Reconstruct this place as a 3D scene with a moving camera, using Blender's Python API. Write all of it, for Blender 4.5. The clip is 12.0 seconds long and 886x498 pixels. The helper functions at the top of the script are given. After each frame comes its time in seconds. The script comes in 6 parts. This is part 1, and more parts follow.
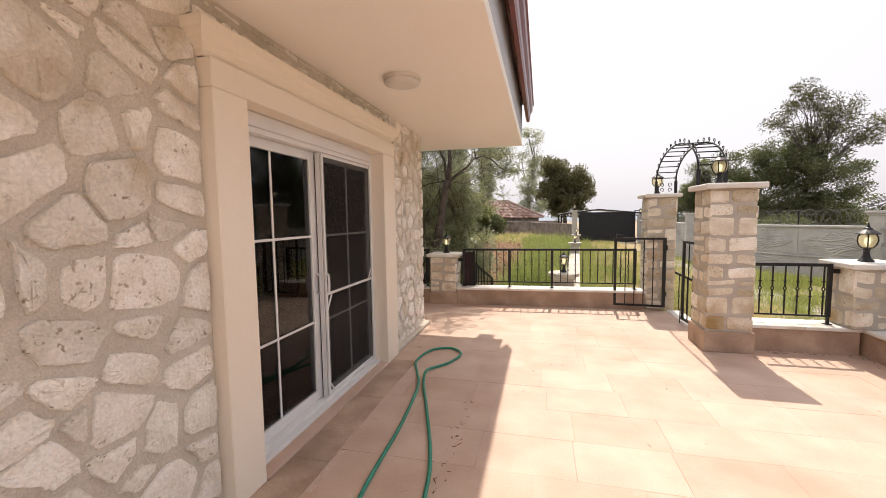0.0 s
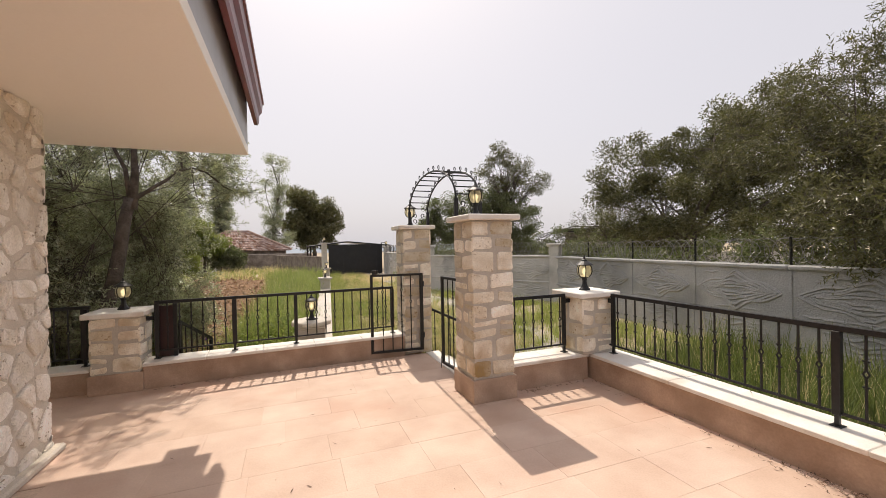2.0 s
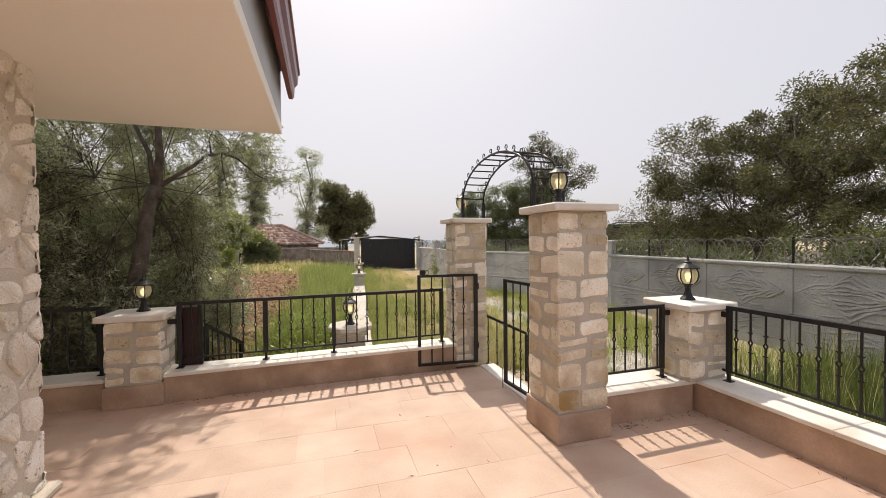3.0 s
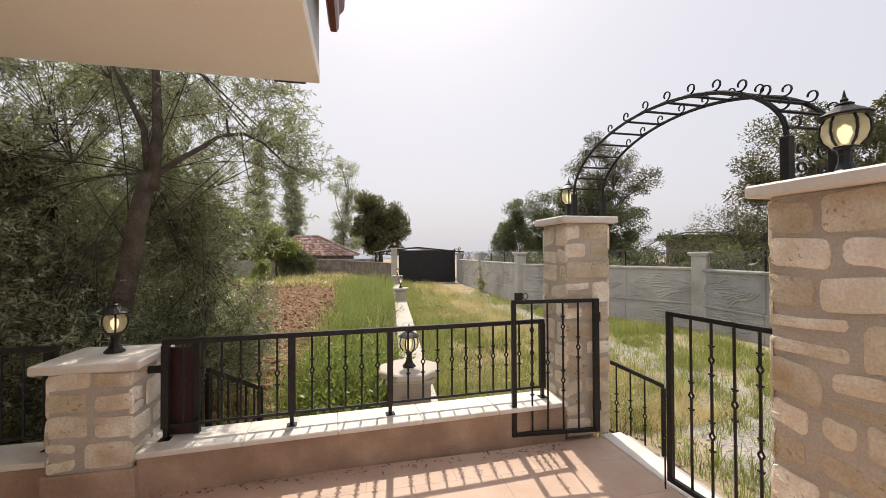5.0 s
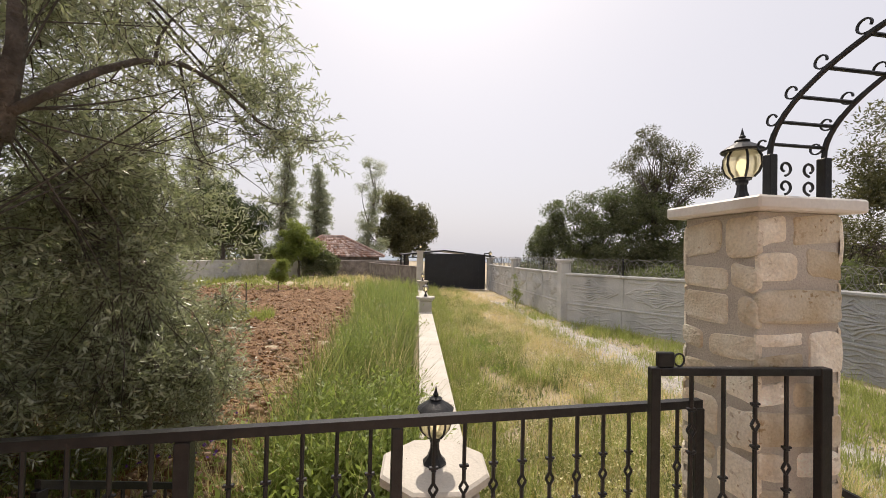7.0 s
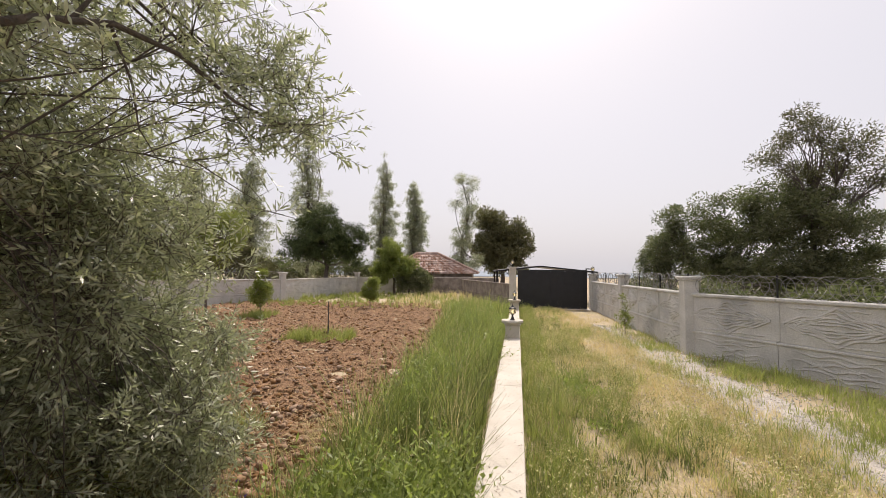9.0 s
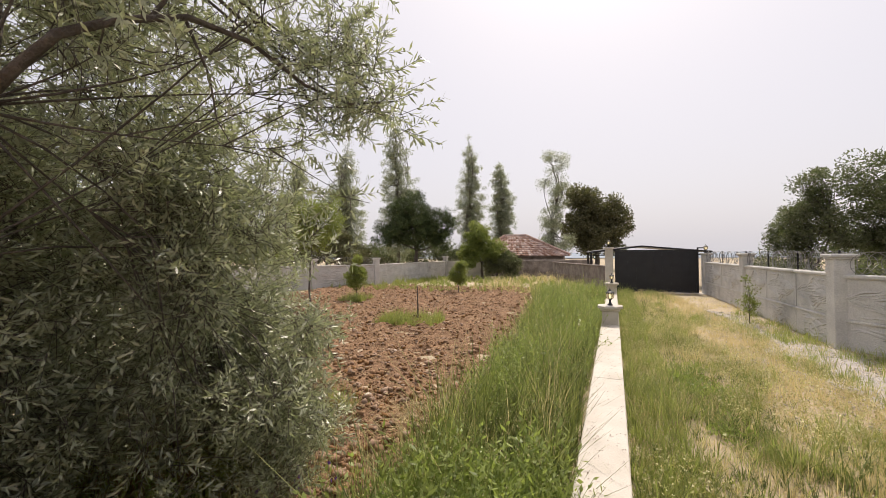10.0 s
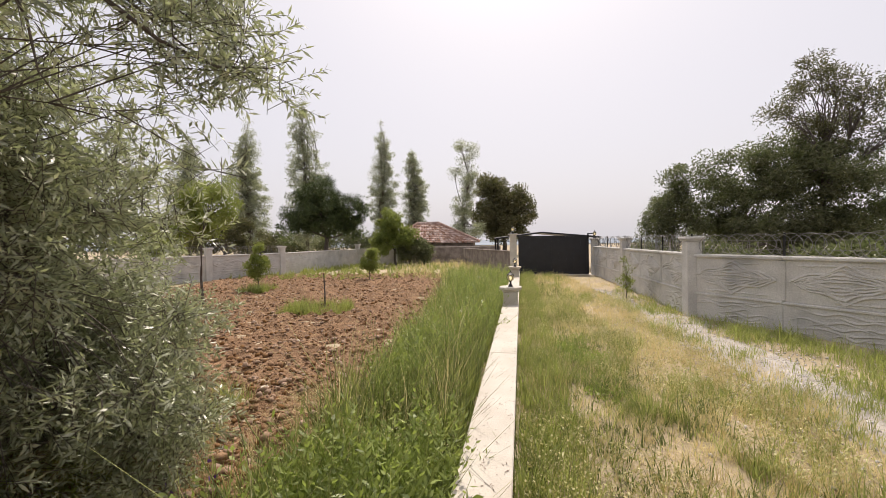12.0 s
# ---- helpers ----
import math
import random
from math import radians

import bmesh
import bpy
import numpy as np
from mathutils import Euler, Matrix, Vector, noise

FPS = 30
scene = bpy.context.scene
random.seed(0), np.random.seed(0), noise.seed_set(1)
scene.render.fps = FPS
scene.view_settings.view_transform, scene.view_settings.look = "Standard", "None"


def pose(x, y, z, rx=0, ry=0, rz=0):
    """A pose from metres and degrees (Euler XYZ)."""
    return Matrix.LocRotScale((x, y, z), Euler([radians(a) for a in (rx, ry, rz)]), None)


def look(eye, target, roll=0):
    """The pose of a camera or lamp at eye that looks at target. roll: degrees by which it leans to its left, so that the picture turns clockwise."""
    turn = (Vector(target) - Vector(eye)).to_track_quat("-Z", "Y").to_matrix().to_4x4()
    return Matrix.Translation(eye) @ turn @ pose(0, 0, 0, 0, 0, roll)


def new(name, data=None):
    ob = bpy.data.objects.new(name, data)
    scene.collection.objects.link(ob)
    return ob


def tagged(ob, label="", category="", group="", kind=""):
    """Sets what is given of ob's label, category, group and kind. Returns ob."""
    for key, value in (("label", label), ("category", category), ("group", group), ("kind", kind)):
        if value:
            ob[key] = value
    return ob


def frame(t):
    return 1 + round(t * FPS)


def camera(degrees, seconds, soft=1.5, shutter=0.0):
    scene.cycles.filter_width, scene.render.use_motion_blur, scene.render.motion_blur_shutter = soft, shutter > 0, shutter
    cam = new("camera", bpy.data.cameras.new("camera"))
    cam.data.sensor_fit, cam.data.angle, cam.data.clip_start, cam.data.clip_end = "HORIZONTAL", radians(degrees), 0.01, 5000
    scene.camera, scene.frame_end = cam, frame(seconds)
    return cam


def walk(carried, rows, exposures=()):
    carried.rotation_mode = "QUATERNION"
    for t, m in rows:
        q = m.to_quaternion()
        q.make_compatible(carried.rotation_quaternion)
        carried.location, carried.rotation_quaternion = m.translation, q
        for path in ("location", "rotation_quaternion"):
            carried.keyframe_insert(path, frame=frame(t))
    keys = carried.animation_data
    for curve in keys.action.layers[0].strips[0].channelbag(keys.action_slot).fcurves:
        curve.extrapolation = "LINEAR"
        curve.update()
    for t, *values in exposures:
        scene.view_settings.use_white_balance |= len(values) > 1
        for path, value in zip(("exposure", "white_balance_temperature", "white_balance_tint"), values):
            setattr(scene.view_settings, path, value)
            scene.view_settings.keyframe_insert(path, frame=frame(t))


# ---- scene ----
cam = camera(96.4, 12.0, soft=0.55)
PATH = [
    (0, (0.232, 0.859, 1.592), (-0.247, 2.794, 1.433), -0.8),
    (0.5, (0.289, 1.177, 1.585), (0.35, 3.173, 1.471), -0.7),
    (1, (0.348, 1.535, 1.614), (0.753, 3.493, 1.543), -0.6),
    (1.5, (0.374, 1.939, 1.642), (1.029, 3.828, 1.605), -0.9),
    (2, (0.373, 2.322, 1.62), (1.094, 4.188, 1.601), -1.1),
    (2.5, (0.374, 2.779, 1.628), (1.03, 4.668, 1.602), -1.0),
    (3, (0.303, 3.225, 1.636), (0.889, 5.137, 1.595), -0.5),
    (3.2, (0.312, 3.373, 1.638), (0.86, 5.296, 1.592), -0.5),
    (4.8, (0.174, 4.732, 1.595), (0.613, 6.683, 1.618), -0.5),
    (5, (0.157, 4.9, 1.611), (0.589, 6.853, 1.632), -0.3),
    (5.5, (0.18, 5.336, 1.622), (0.572, 7.297, 1.656), 0.1),
    (6, (0.176, 5.758, 1.64), (0.542, 7.724, 1.669), 0.2),
    (6.5, (0.221, 6.16, 1.628), (0.566, 8.13, 1.641), 0.6),
    (6.7, (0.269, 6.335, 1.632), (0.605, 8.306, 1.65), 1.0),
    (8.3, (0.731, 7.370, 1.687), (0.626, 9.363, 1.819), 1),
    (8.5, (0.765, 7.483, 1.690), (0.598, 9.473, 1.806), 1.1),
    (9, (0.815, 7.727, 1.696), (0.619, 9.715, 1.804), 0.7),
    (9.5, (0.798, 7.883, 1.719), (0.365, 9.834, 1.779), -0.6),
    (10, (0.810, 7.986, 1.703), (0.183, 9.885, 1.726), -0.5),
    (10.5, (0.829, 8.079, 1.670), (0.330, 10.016, 1.702), 1.1),
    (11, (0.869, 8.086, 1.626), (0.502, 10.052, 1.622), 0.5),
    (11.5, (0.903, 8.081, 1.616), (0.660, 10.066, 1.580), -0.4),
    (12, (0.977, 8.026, 1.640), (0.765, 10.015, 1.597), -1),
]
walk(cam, [(t, look(e, g, r)) for t, e, g, r in PATH], [(0, 0.30, 6550, 11), (0.5, 0.06, 6850, 13), (1.0, 0.04, 6850, 13), (2.0, 0.0, 6650, 11), (3.0, 0.0, 6550, 10), (5.0, 0.03, 6500, 10), (9.0, 0.03, 6600, 12), (12.0, 0.04, 6600, 12)])

# ---- world, sun, exposure ----
SUN_DIR = Vector((0.06, 0.632, 1.0)).normalized()
world = bpy.data.worlds.new("sky")
scene.world = world
world.use_nodes = True
wn = world.node_tree.nodes
sky = wn.new("ShaderNodeTexSky")
sky.sky_type, sky.sun_disc = "NISHITA", False
sky.sun_elevation, sky.sun_rotation = math.asin(SUN_DIR.z), math.atan2(SUN_DIR.x, SUN_DIR.y)
sky.air_density, sky.dust_density, sky.ozone_density = 1.0, 6.0, 1.0
hazy = wn.new("ShaderNodeMix")
hazy.data_type = "RGBA"
hazy.inputs[0].default_value = 0.72
hazy.inputs[7].default_value = (8.15, 7.95, 8.4, 1)
wn["Background"].inputs[1].default_value = 0.11
world.node_tree.links.new(sky.outputs[0], hazy.inputs[6])
world.node_tree.links.new(hazy.outputs[2], wn["Background"].inputs[0])
sun = new("sun", bpy.data.lights.new("sun", "SUN"))
sun.data.energy, sun.data.angle, sun.data.color = 3.9, radians(0.6), (1.0, 0.90, 0.78)
sun.matrix_world = look((0, 0, 30), Vector((0, 0, 30)) - SUN_DIR)


# ---- materials ----
def mat(name, c1, c2, rough=0.8, scale=6.0, bump=0.2, metal=0.0, spread=0.0, fine=60.0, stain=None, island=False, spec=0.5, dist=0.01, grit=0.28, pits=None):
    """Two-scale noise surface: c1 to c2 in patches, grain, per-piece brightness spread, optional stain colour, optional dark pits."""
    m = bpy.data.materials.new(name)
    m.use_nodes = True
    nt, n = m.node_tree, m.node_tree.nodes
    b = n["Principled BSDF"]
    geo = n.new("ShaderNodeNewGeometry")

    def noise_at(sc, detail):
        t = n.new("ShaderNodeTexNoise")
        t.inputs["Scale"].default_value, t.inputs["Detail"].default_value = sc, detail
        nt.links.new(geo.outputs["Position"], t.inputs["Vector"])
        return t.outputs["Fac"]

    def mix(fac, a, bb, mode="MIX"):
        x = n.new("ShaderNodeMix")
        x.data_type, x.blend_type = "RGBA", mode
        for sock, v in ((x.inputs[0], fac), (x.inputs[6], a), (x.inputs[7], bb)):
            if isinstance(v, (int, float)):
                sock.default_value = v
            elif isinstance(v, tuple):
                sock.default_value = (*v, 1)
            else:
                nt.links.new(v, sock)
        return x.outputs[2]

    def ramp(v, lo, hi):
        r = n.new("ShaderNodeMapRange")
        nt.links.new(v, r.inputs[0])
        r.inputs[1].default_value, r.inputs[2].default_value = lo, hi
        return r.outputs[0]

    big, small = noise_at(scale, 5), noise_at(fine, 4)
    col = mix(ramp(big, 0.32, 0.68), c1, c2)
    grain = n.new("ShaderNodeMapRange")
    nt.links.new(small, grain.inputs[0])
    grain.inputs[3].default_value, grain.inputs[4].default_value = 1 - grit, 1 + grit
    g = n.new("ShaderNodeCombineColor")
    for i in range(3):
        nt.links.new(grain.outputs[0], g.inputs[i])
    col = mix(1.0, col, g.outputs[0], "MULTIPLY")
    if stain:
        col = mix(ramp(noise_at(scale * 0.37, 6), 0.55, 0.74), col, stain)
    if pits:
        hole = n.new("ShaderNodeMath")
        hole.operation = "MULTIPLY"
        nt.links.new(ramp(noise_at(34.0, 5), 0.60, 0.66), hole.inputs[0])
        nt.links.new(ramp(noise_at(4.5, 3), 0.46, 0.60), hole.inputs[1])
        col = mix(hole.outputs[0], col, pits)
    if spread:
        if island:
            rnd = geo.outputs["Random Per Island"]
        else:
            rnd = n.new("ShaderNodeObjectInfo").outputs["Random"]
        r = n.new("ShaderNodeMapRange")
        nt.links.new(rnd, r.inputs[0])
        r.inputs[3].default_value, r.inputs[4].default_value = 1 - spread, 1 + spread
        hsv = n.new("ShaderNodeHueSaturation")
        nt.links.new(col, hsv.inputs["Color"])
        nt.links.new(r.outputs[0], hsv.inputs["Value"])
        r2 = n.new("ShaderNodeMapRange")
        r2.inputs[1].default_value, r2.inputs[2].default_value = 1.0, 0.0
        r2.inputs[3].default_value, r2.inputs[4].default_value = 1 - spread, 1 + spread
        nt.links.new(rnd, r2.inputs[0])
        nt.links.new(r2.outputs[0], hsv.inputs["Saturation"])
        col = hsv.outputs[0]
    nt.links.new(col, b.inputs["Base Color"])
    b.inputs["Roughness"].default_value, b.inputs["Metallic"].default_value = rough, metal
    b.inputs["Specular IOR Level"].default_value = spec
    if bump:
        bp = n.new("ShaderNodeBump")
        bp.inputs["Strength"].default_value, bp.inputs["Distance"].default_value = bump, dist
        add = n.new("ShaderNodeMath")
        add.operation = "ADD"
        nt.links.new(big, add.inputs[0])
        nt.links.new(small, add.inputs[1])
        nt.links.new(add.outputs[0], bp.inputs["Height"])
        nt.links.new(bp.outputs[0], b.inputs["Normal"])
    return m


def leaf_mat(name, c1, c2, through_c, shine=0.45, amount=0.3, patch=2.2, gloss=0.25):
    m = bpy.data.materials.new(name)
    m.use_nodes = True
    nt, n = m.node_tree, m.node_tree.nodes
    b = n["Principled BSDF"]
    geo = n.new("ShaderNodeNewGeometry")
    x = n.new("ShaderNodeMix")
    x.data_type = "RGBA"
    x.inputs[6].default_value, x.inputs[7].default_value = (*c1, 1), (*c2, 1)
    nt.links.new(geo.outputs["Random Per Island"], x.inputs[0])
    tc, nz, rg, sc = n.new("ShaderNodeTexCoord"), n.new("ShaderNodeTexNoise"), n.new("ShaderNodeMapRange"), n.new("ShaderNodeVectorMath")
    nz.inputs["Scale"].default_value, nz.inputs["Detail"].default_value = patch, 3.0
    rg.inputs[1].default_value, rg.inputs[2].default_value, rg.inputs[3].default_value, rg.inputs[4].default_value = 0.3, 0.7, 0.55, 1.3
    sc.operation = "SCALE"
    nt.links.new(tc.outputs["Object"], nz.inputs["Vector"])
    nt.links.new(nz.outputs[0], rg.inputs[0])
    nt.links.new(rg.outputs[0], sc.inputs["Scale"])
    nt.links.new(x.outputs[2], sc.inputs[0])
    nt.links.new(sc.outputs[0], b.inputs["Base Color"])
    b.inputs["Roughness"].default_value = shine
    b.inputs["Specular IOR Level"].default_value = gloss
    tr = n.new("ShaderNodeBsdfTranslucent")
    tr.inputs[0].default_value = (*through_c, 1)
    ms = n.new("ShaderNodeMixShader")
    ms.inputs[0].default_value = amount
    nt.links.new(b.outputs[0], ms.inputs[1])
    nt.links.new(tr.outputs[0], ms.inputs[2])
    nt.links.new(ms.outputs[0], n["Material Output"].inputs[0])
    return m


def glow_mat(name, color, strength):
    m = bpy.data.materials.new(name)
    m.use_nodes = True
    b = m.node_tree.nodes["Principled BSDF"]
    b.inputs["Emission Color"].default_value, b.inputs["Emission Strength"].default_value = (*color, 1), strength
    b.inputs["Base Color"].default_value = (*color, 1)
    return m


def glass_mat(name, tint, rough=0.02, ior=1.5):
    m = bpy.data.materials.new(name)
    m.use_nodes = True
    nt, n = m.node_tree, m.node_tree.nodes
    g, t, ms, fr = n.new("ShaderNodeBsdfGlossy"), n.new("ShaderNodeBsdfTransparent"), n.new("ShaderNodeMixShader"), n.new("ShaderNodeFresnel")
    g.inputs["Roughness"].default_value = rough
    t.inputs[0].default_value = (*tint, 1)
    fr.inputs[0].default_value = ior
    nt.links.new(fr.outputs[0], ms.inputs[0])
    nt.links.new(t.outputs[0], ms.inputs[1])
    nt.links.new(g.outputs[0], ms.inputs[2])
    nt.links.new(ms.outputs[0], n["Material Output"].inputs[0])
    return m


STONE = mat("limestone", (0.76, 0.70, 0.60), (0.93, 0.885, 0.82), 0.85, 7, 0.7, spread=0.13, fine=70, stain=(0.60, 0.48, 0.32), dist=0.016, pits=(0.44, 0.37, 0.28))
MORTAR_H = mat("pale mortar", (0.60, 0.535, 0.45), (0.72, 0.655, 0.565), 0.95, 5, 0.7, fine=120, dist=0.012)
STONE_P = mat("yellow limestone", (0.66, 0.56, 0.41), (0.84, 0.78, 0.66), 0.85, 7, 0.7, spread=0.28, fine=80, stain=(0.50, 0.36, 0.20), dist=0.014, pits=(0.44, 0.33, 0.21))
MORTAR = mat("mortar", (0.47, 0.42, 0.355), (0.59, 0.54, 0.47), 0.95, 5, 0.7, fine=120, dist=0.012)
PLASTER = mat("cream plaster", (0.87, 0.775, 0.64), (0.89, 0.81, 0.69), 0.75, 1.5, 0.06, fine=80, grit=0.04)
SOFFIT = mat("white plaster", (0.93, 0.88, 0.80), (0.94, 0.90, 0.83), 0.8, 0.8, 0.04, fine=60, grit=0.02)
FASCIA = mat("grey fascia", (0.45, 0.46, 0.48), (0.52, 0.53, 0.55), 0.7, 3, 0.1, grit=0.06)
GUTTER = mat("dark red metal", (0.13, 0.022, 0.025), (0.17, 0.03, 0.032), 0.35, 5, 0.05)
MAROON = mat("very dark red paint", (0.030, 0.009, 0.008), (0.045, 0.013, 0.011), 0.5, 6, 0.1)
TILE = mat("sandstone tile", (0.51, 0.355, 0.27), (0.62, 0.465, 0.365), 0.6, 2.4, 0.12, spread=0.05, fine=70, stain=(0.52, 0.32, 0.23), grit=0.12)
GROUT = mat("grout", (0.55, 0.41, 0.32), (0.62, 0.48, 0.38), 0.9, 8, 0.3)
RENDER_B = mat("brown cladding", (0.36, 0.245, 0.175), (0.54, 0.40, 0.30), 0.75, 3.2, 0.25, fine=60, stain=(0.27, 0.19, 0.135), grit=0.2)
MARBLE = mat("white marble coping", (0.74, 0.69, 0.62), (0.82, 0.79, 0.74), 0.55, 5, 0.12, fine=70, stain=(0.62, 0.54, 0.45), grit=0.12)
IRON = mat("black iron", (0.012, 0.012, 0.013), (0.022, 0.021, 0.021), 0.42, 30, 0.15, metal=0.3, fine=150)
ALU = mat("white aluminium", (0.74, 0.73, 0.72), (0.78, 0.77, 0.76), 0.35, 4, 0.03, grit=0.03)
CONCRETE = mat("precast concrete", (0.49, 0.475, 0.45), (0.61, 0.59, 0.56), 0.9, 2.5, 0.7, fine=34, dist=0.02, stain=(0.32, 0.315, 0.305), grit=0.25)
# Darker copy of the precast concrete: the terrace-side shade is in its colour.
CONC_SHADE = mat("shade-darkened grey concrete", (0.34, 0.34, 0.335), (0.46, 0.455, 0.445), 0.9, 1.8, 0.7, fine=34, dist=0.02, stain=(0.24, 0.245, 0.24), grit=0.25)
CONC_W = mat("cream garden wall", (0.50, 0.455, 0.39), (0.60, 0.555, 0.49), 0.85, 3, 0.3, fine=60, stain=(0.40, 0.33, 0.25), grit=0.14)
HOSE = mat("green hose", (0.015, 0.20, 0.13), (0.02, 0.25, 0.16), 0.4, 20, 0.05)
GATE = mat("black sheet metal", (0.010, 0.010, 0.013), (0.016, 0.016, 0.02), 0.45, 3, 0.05)
REDWOOD = mat("red brown board", (0.20, 0.07, 0.045), (0.29, 0.115, 0.075), 0.6, 8, 0.2)
ROOF = mat("clay roof tile", (0.27, 0.155, 0.12), (0.46, 0.32, 0.26), 0.85, 3, 0.3, spread=0.4, island=True, stain=(0.20, 0.14, 0.12))
RUBBLE = mat("dark rubble", (0.15, 0.125, 0.11), (0.30, 0.26, 0.23), 0.95, 2.5, 0.8, fine=14, dist=0.06)
SOIL = mat("ploughed soil", (0.165, 0.092, 0.047), (0.33, 0.195, 0.105), 0.95, 6.0, 1.0, fine=30, dist=0.06, stain=(0.27, 0.168, 0.09))
CLOD = mat("soil clod", (0.17, 0.098, 0.052), (0.33, 0.20, 0.112), 0.95, 5.0, 0.6, fine=60, spread=0.3, island=True)
EARTH = mat("grassy earth", (0.33, 0.27, 0.17), (0.49, 0.40, 0.285), 0.95, 0.9, 0.7, fine=22, dist=0.04, stain=(0.27, 0.25, 0.12))
GRAVEL = mat("gravel", (0.37, 0.335, 0.30), (0.53, 0.485, 0.44), 0.95, 5, 1.0, fine=38, dist=0.03, stain=(0.42, 0.34, 0.235))
PEBBLE = mat("pebble", (0.36, 0.33, 0.30), (0.60, 0.565, 0.52), 0.9, 6, 0.1, spread=0.3, island=True)
BARK = mat("olive bark", (0.07, 0.058, 0.047), (0.15, 0.125, 0.105), 0.95, 9, 0.9, fine=40, dist=0.03)
DEAD = mat("dry leaf", (0.07, 0.04, 0.025), (0.17, 0.10, 0.06), 0.8, 20, 0.2, spread=0.3, island=True)
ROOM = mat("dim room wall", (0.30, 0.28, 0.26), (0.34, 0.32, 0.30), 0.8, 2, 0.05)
SCREEN = bpy.data.materials.new("fly screen")
SCREEN.use_nodes = True
sg = SCREEN.node_tree
sd_, sr_, sm_ = sg.nodes.new("ShaderNodeBsdfDiffuse"), sg.nodes.new("ShaderNodeBsdfTransparent"), sg.nodes.new("ShaderNodeMixShader")
sd_.inputs[0].default_value, sm_.inputs[0].default_value = (0.045, 0.042, 0.04, 1), 0.42
sg.links.new(sr_.outputs[0], sm_.inputs[1])
sg.links.new(sd_.outputs[0], sm_.inputs[2])
sg.links.new(sm_.outputs[0], sg.nodes["Material Output"].inputs[0])
WIRE = mat("galvanised wire", (0.20, 0.195, 0.19), (0.30, 0.29, 0.28), 0.5, 20, 0.1, metal=0.5)
RUBBER = mat("black rubber", (0.02, 0.02, 0.02), (0.03, 0.03, 0.03), 0.7, 30, 0.1)
SEA = mat("hazy sea", (0.26, 0.30, 0.35), (0.30, 0.34, 0.39), 0.8, 0.01, 0.0, spec=0.05)
PAPER = mat("pale stone", (0.66, 0.58, 0.50), (0.74, 0.68, 0.60), 0.9, 9, 0.4)
OLIVE_L = leaf_mat("olive leaf", (0.050, 0.050, 0.025), (0.24, 0.228, 0.125), (0.19, 0.20, 0.06), 0.34, 0.24)
OLIVE_N = leaf_mat("silvery olive leaf", (0.085, 0.095, 0.052), (0.68, 0.69, 0.51), (0.48, 0.54, 0.25), 0.40, 0.36, gloss=1.0)
OLIVE_Y = leaf_mat("young leaf", (0.10, 0.135, 0.035), (0.26, 0.30, 0.095), (0.36, 0.42, 0.10), 0.45, 0.42)
DARK_L = leaf_mat("dark leaf", (0.066, 0.068, 0.038), (0.25, 0.245, 0.145), (0.20, 0.26, 0.08), 0.40, 0.32)
PINE_L = leaf_mat("pine needle", (0.035, 0.055, 0.022), (0.12, 0.15, 0.055), (0.09, 0.13, 0.03), 0.55, 0.15)
POPLAR_L = leaf_mat("poplar leaf", (0.20, 0.21, 0.135), (0.50, 0.51, 0.37), (0.38, 0.43, 0.23), 0.40, 0.46, gloss=0.6)
# Blade colour darkened to stand for tree shade; reused in other grass strips.
SHADE_GRASS_L = leaf_mat("shade-darkened grass blade", (0.05, 0.07, 0.02), (0.20, 0.235, 0.08), (0.24, 0.30, 0.07), 0.45, 0.30)
GRASS_L = leaf_mat("grass blade", (0.10, 0.13, 0.035), (0.40, 0.43, 0.15), (0.46, 0.52, 0.13), 0.42, 0.38, gloss=0.4)
WEED_L = leaf_mat("weed leaf", (0.10, 0.14, 0.035), (0.36, 0.42, 0.13), (0.42, 0.52, 0.11), 0.42, 0.40, gloss=0.4)
STRAW_L = leaf_mat("dry grass blade", (0.50, 0.42, 0.20), (0.78, 0.67, 0.40), (0.75, 0.64, 0.33), 0.6, 0.45)
FLOWER_L = leaf_mat("yellow flower", (0.50, 0.46, 0.20), (0.80, 0.74, 0.46), (0.4, 0.4, 0.1), 0.6, 0.3)
PURPLE_L = leaf_mat("purple flower", (0.16, 0.06, 0.34), (0.24, 0.10, 0.42), (0.2, 0.1, 0.4), 0.6, 0.3)
BULB = glow_mat("warm bulb", (1.0, 0.84, 0.56), 1.8)
LAMP_GLASS = bpy.data.materials.new("amber glass")
LAMP_GLASS.use_nodes = True
lg = LAMP_GLASS.node_tree
lt, lr, lm = lg.nodes.new("ShaderNodeBsdfTranslucent"), lg.nodes.new("ShaderNodeBsdfTransparent"), lg.nodes.new("ShaderNodeMixShader")
lt.inputs[0].default_value, lr.inputs[0].default_value, lm.inputs[0].default_value = (0.93, 0.88, 0.70, 1), (1.0, 0.94, 0.78, 1), 0.45
lg.links.new(lr.outputs[0], lm.inputs[1])
lg.links.new(lt.outputs[0], lm.inputs[2])
lg.links.new(lm.outputs[0], lg.nodes["Material Output"].inputs[0])
PANE = glass_mat("window pane", (0.60, 0.62, 0.64))
DISC = mat("lamp cover", (0.72, 0.68, 0.62), (0.75, 0.71, 0.65), 0.5, 4, 0.02, grit=0.03)


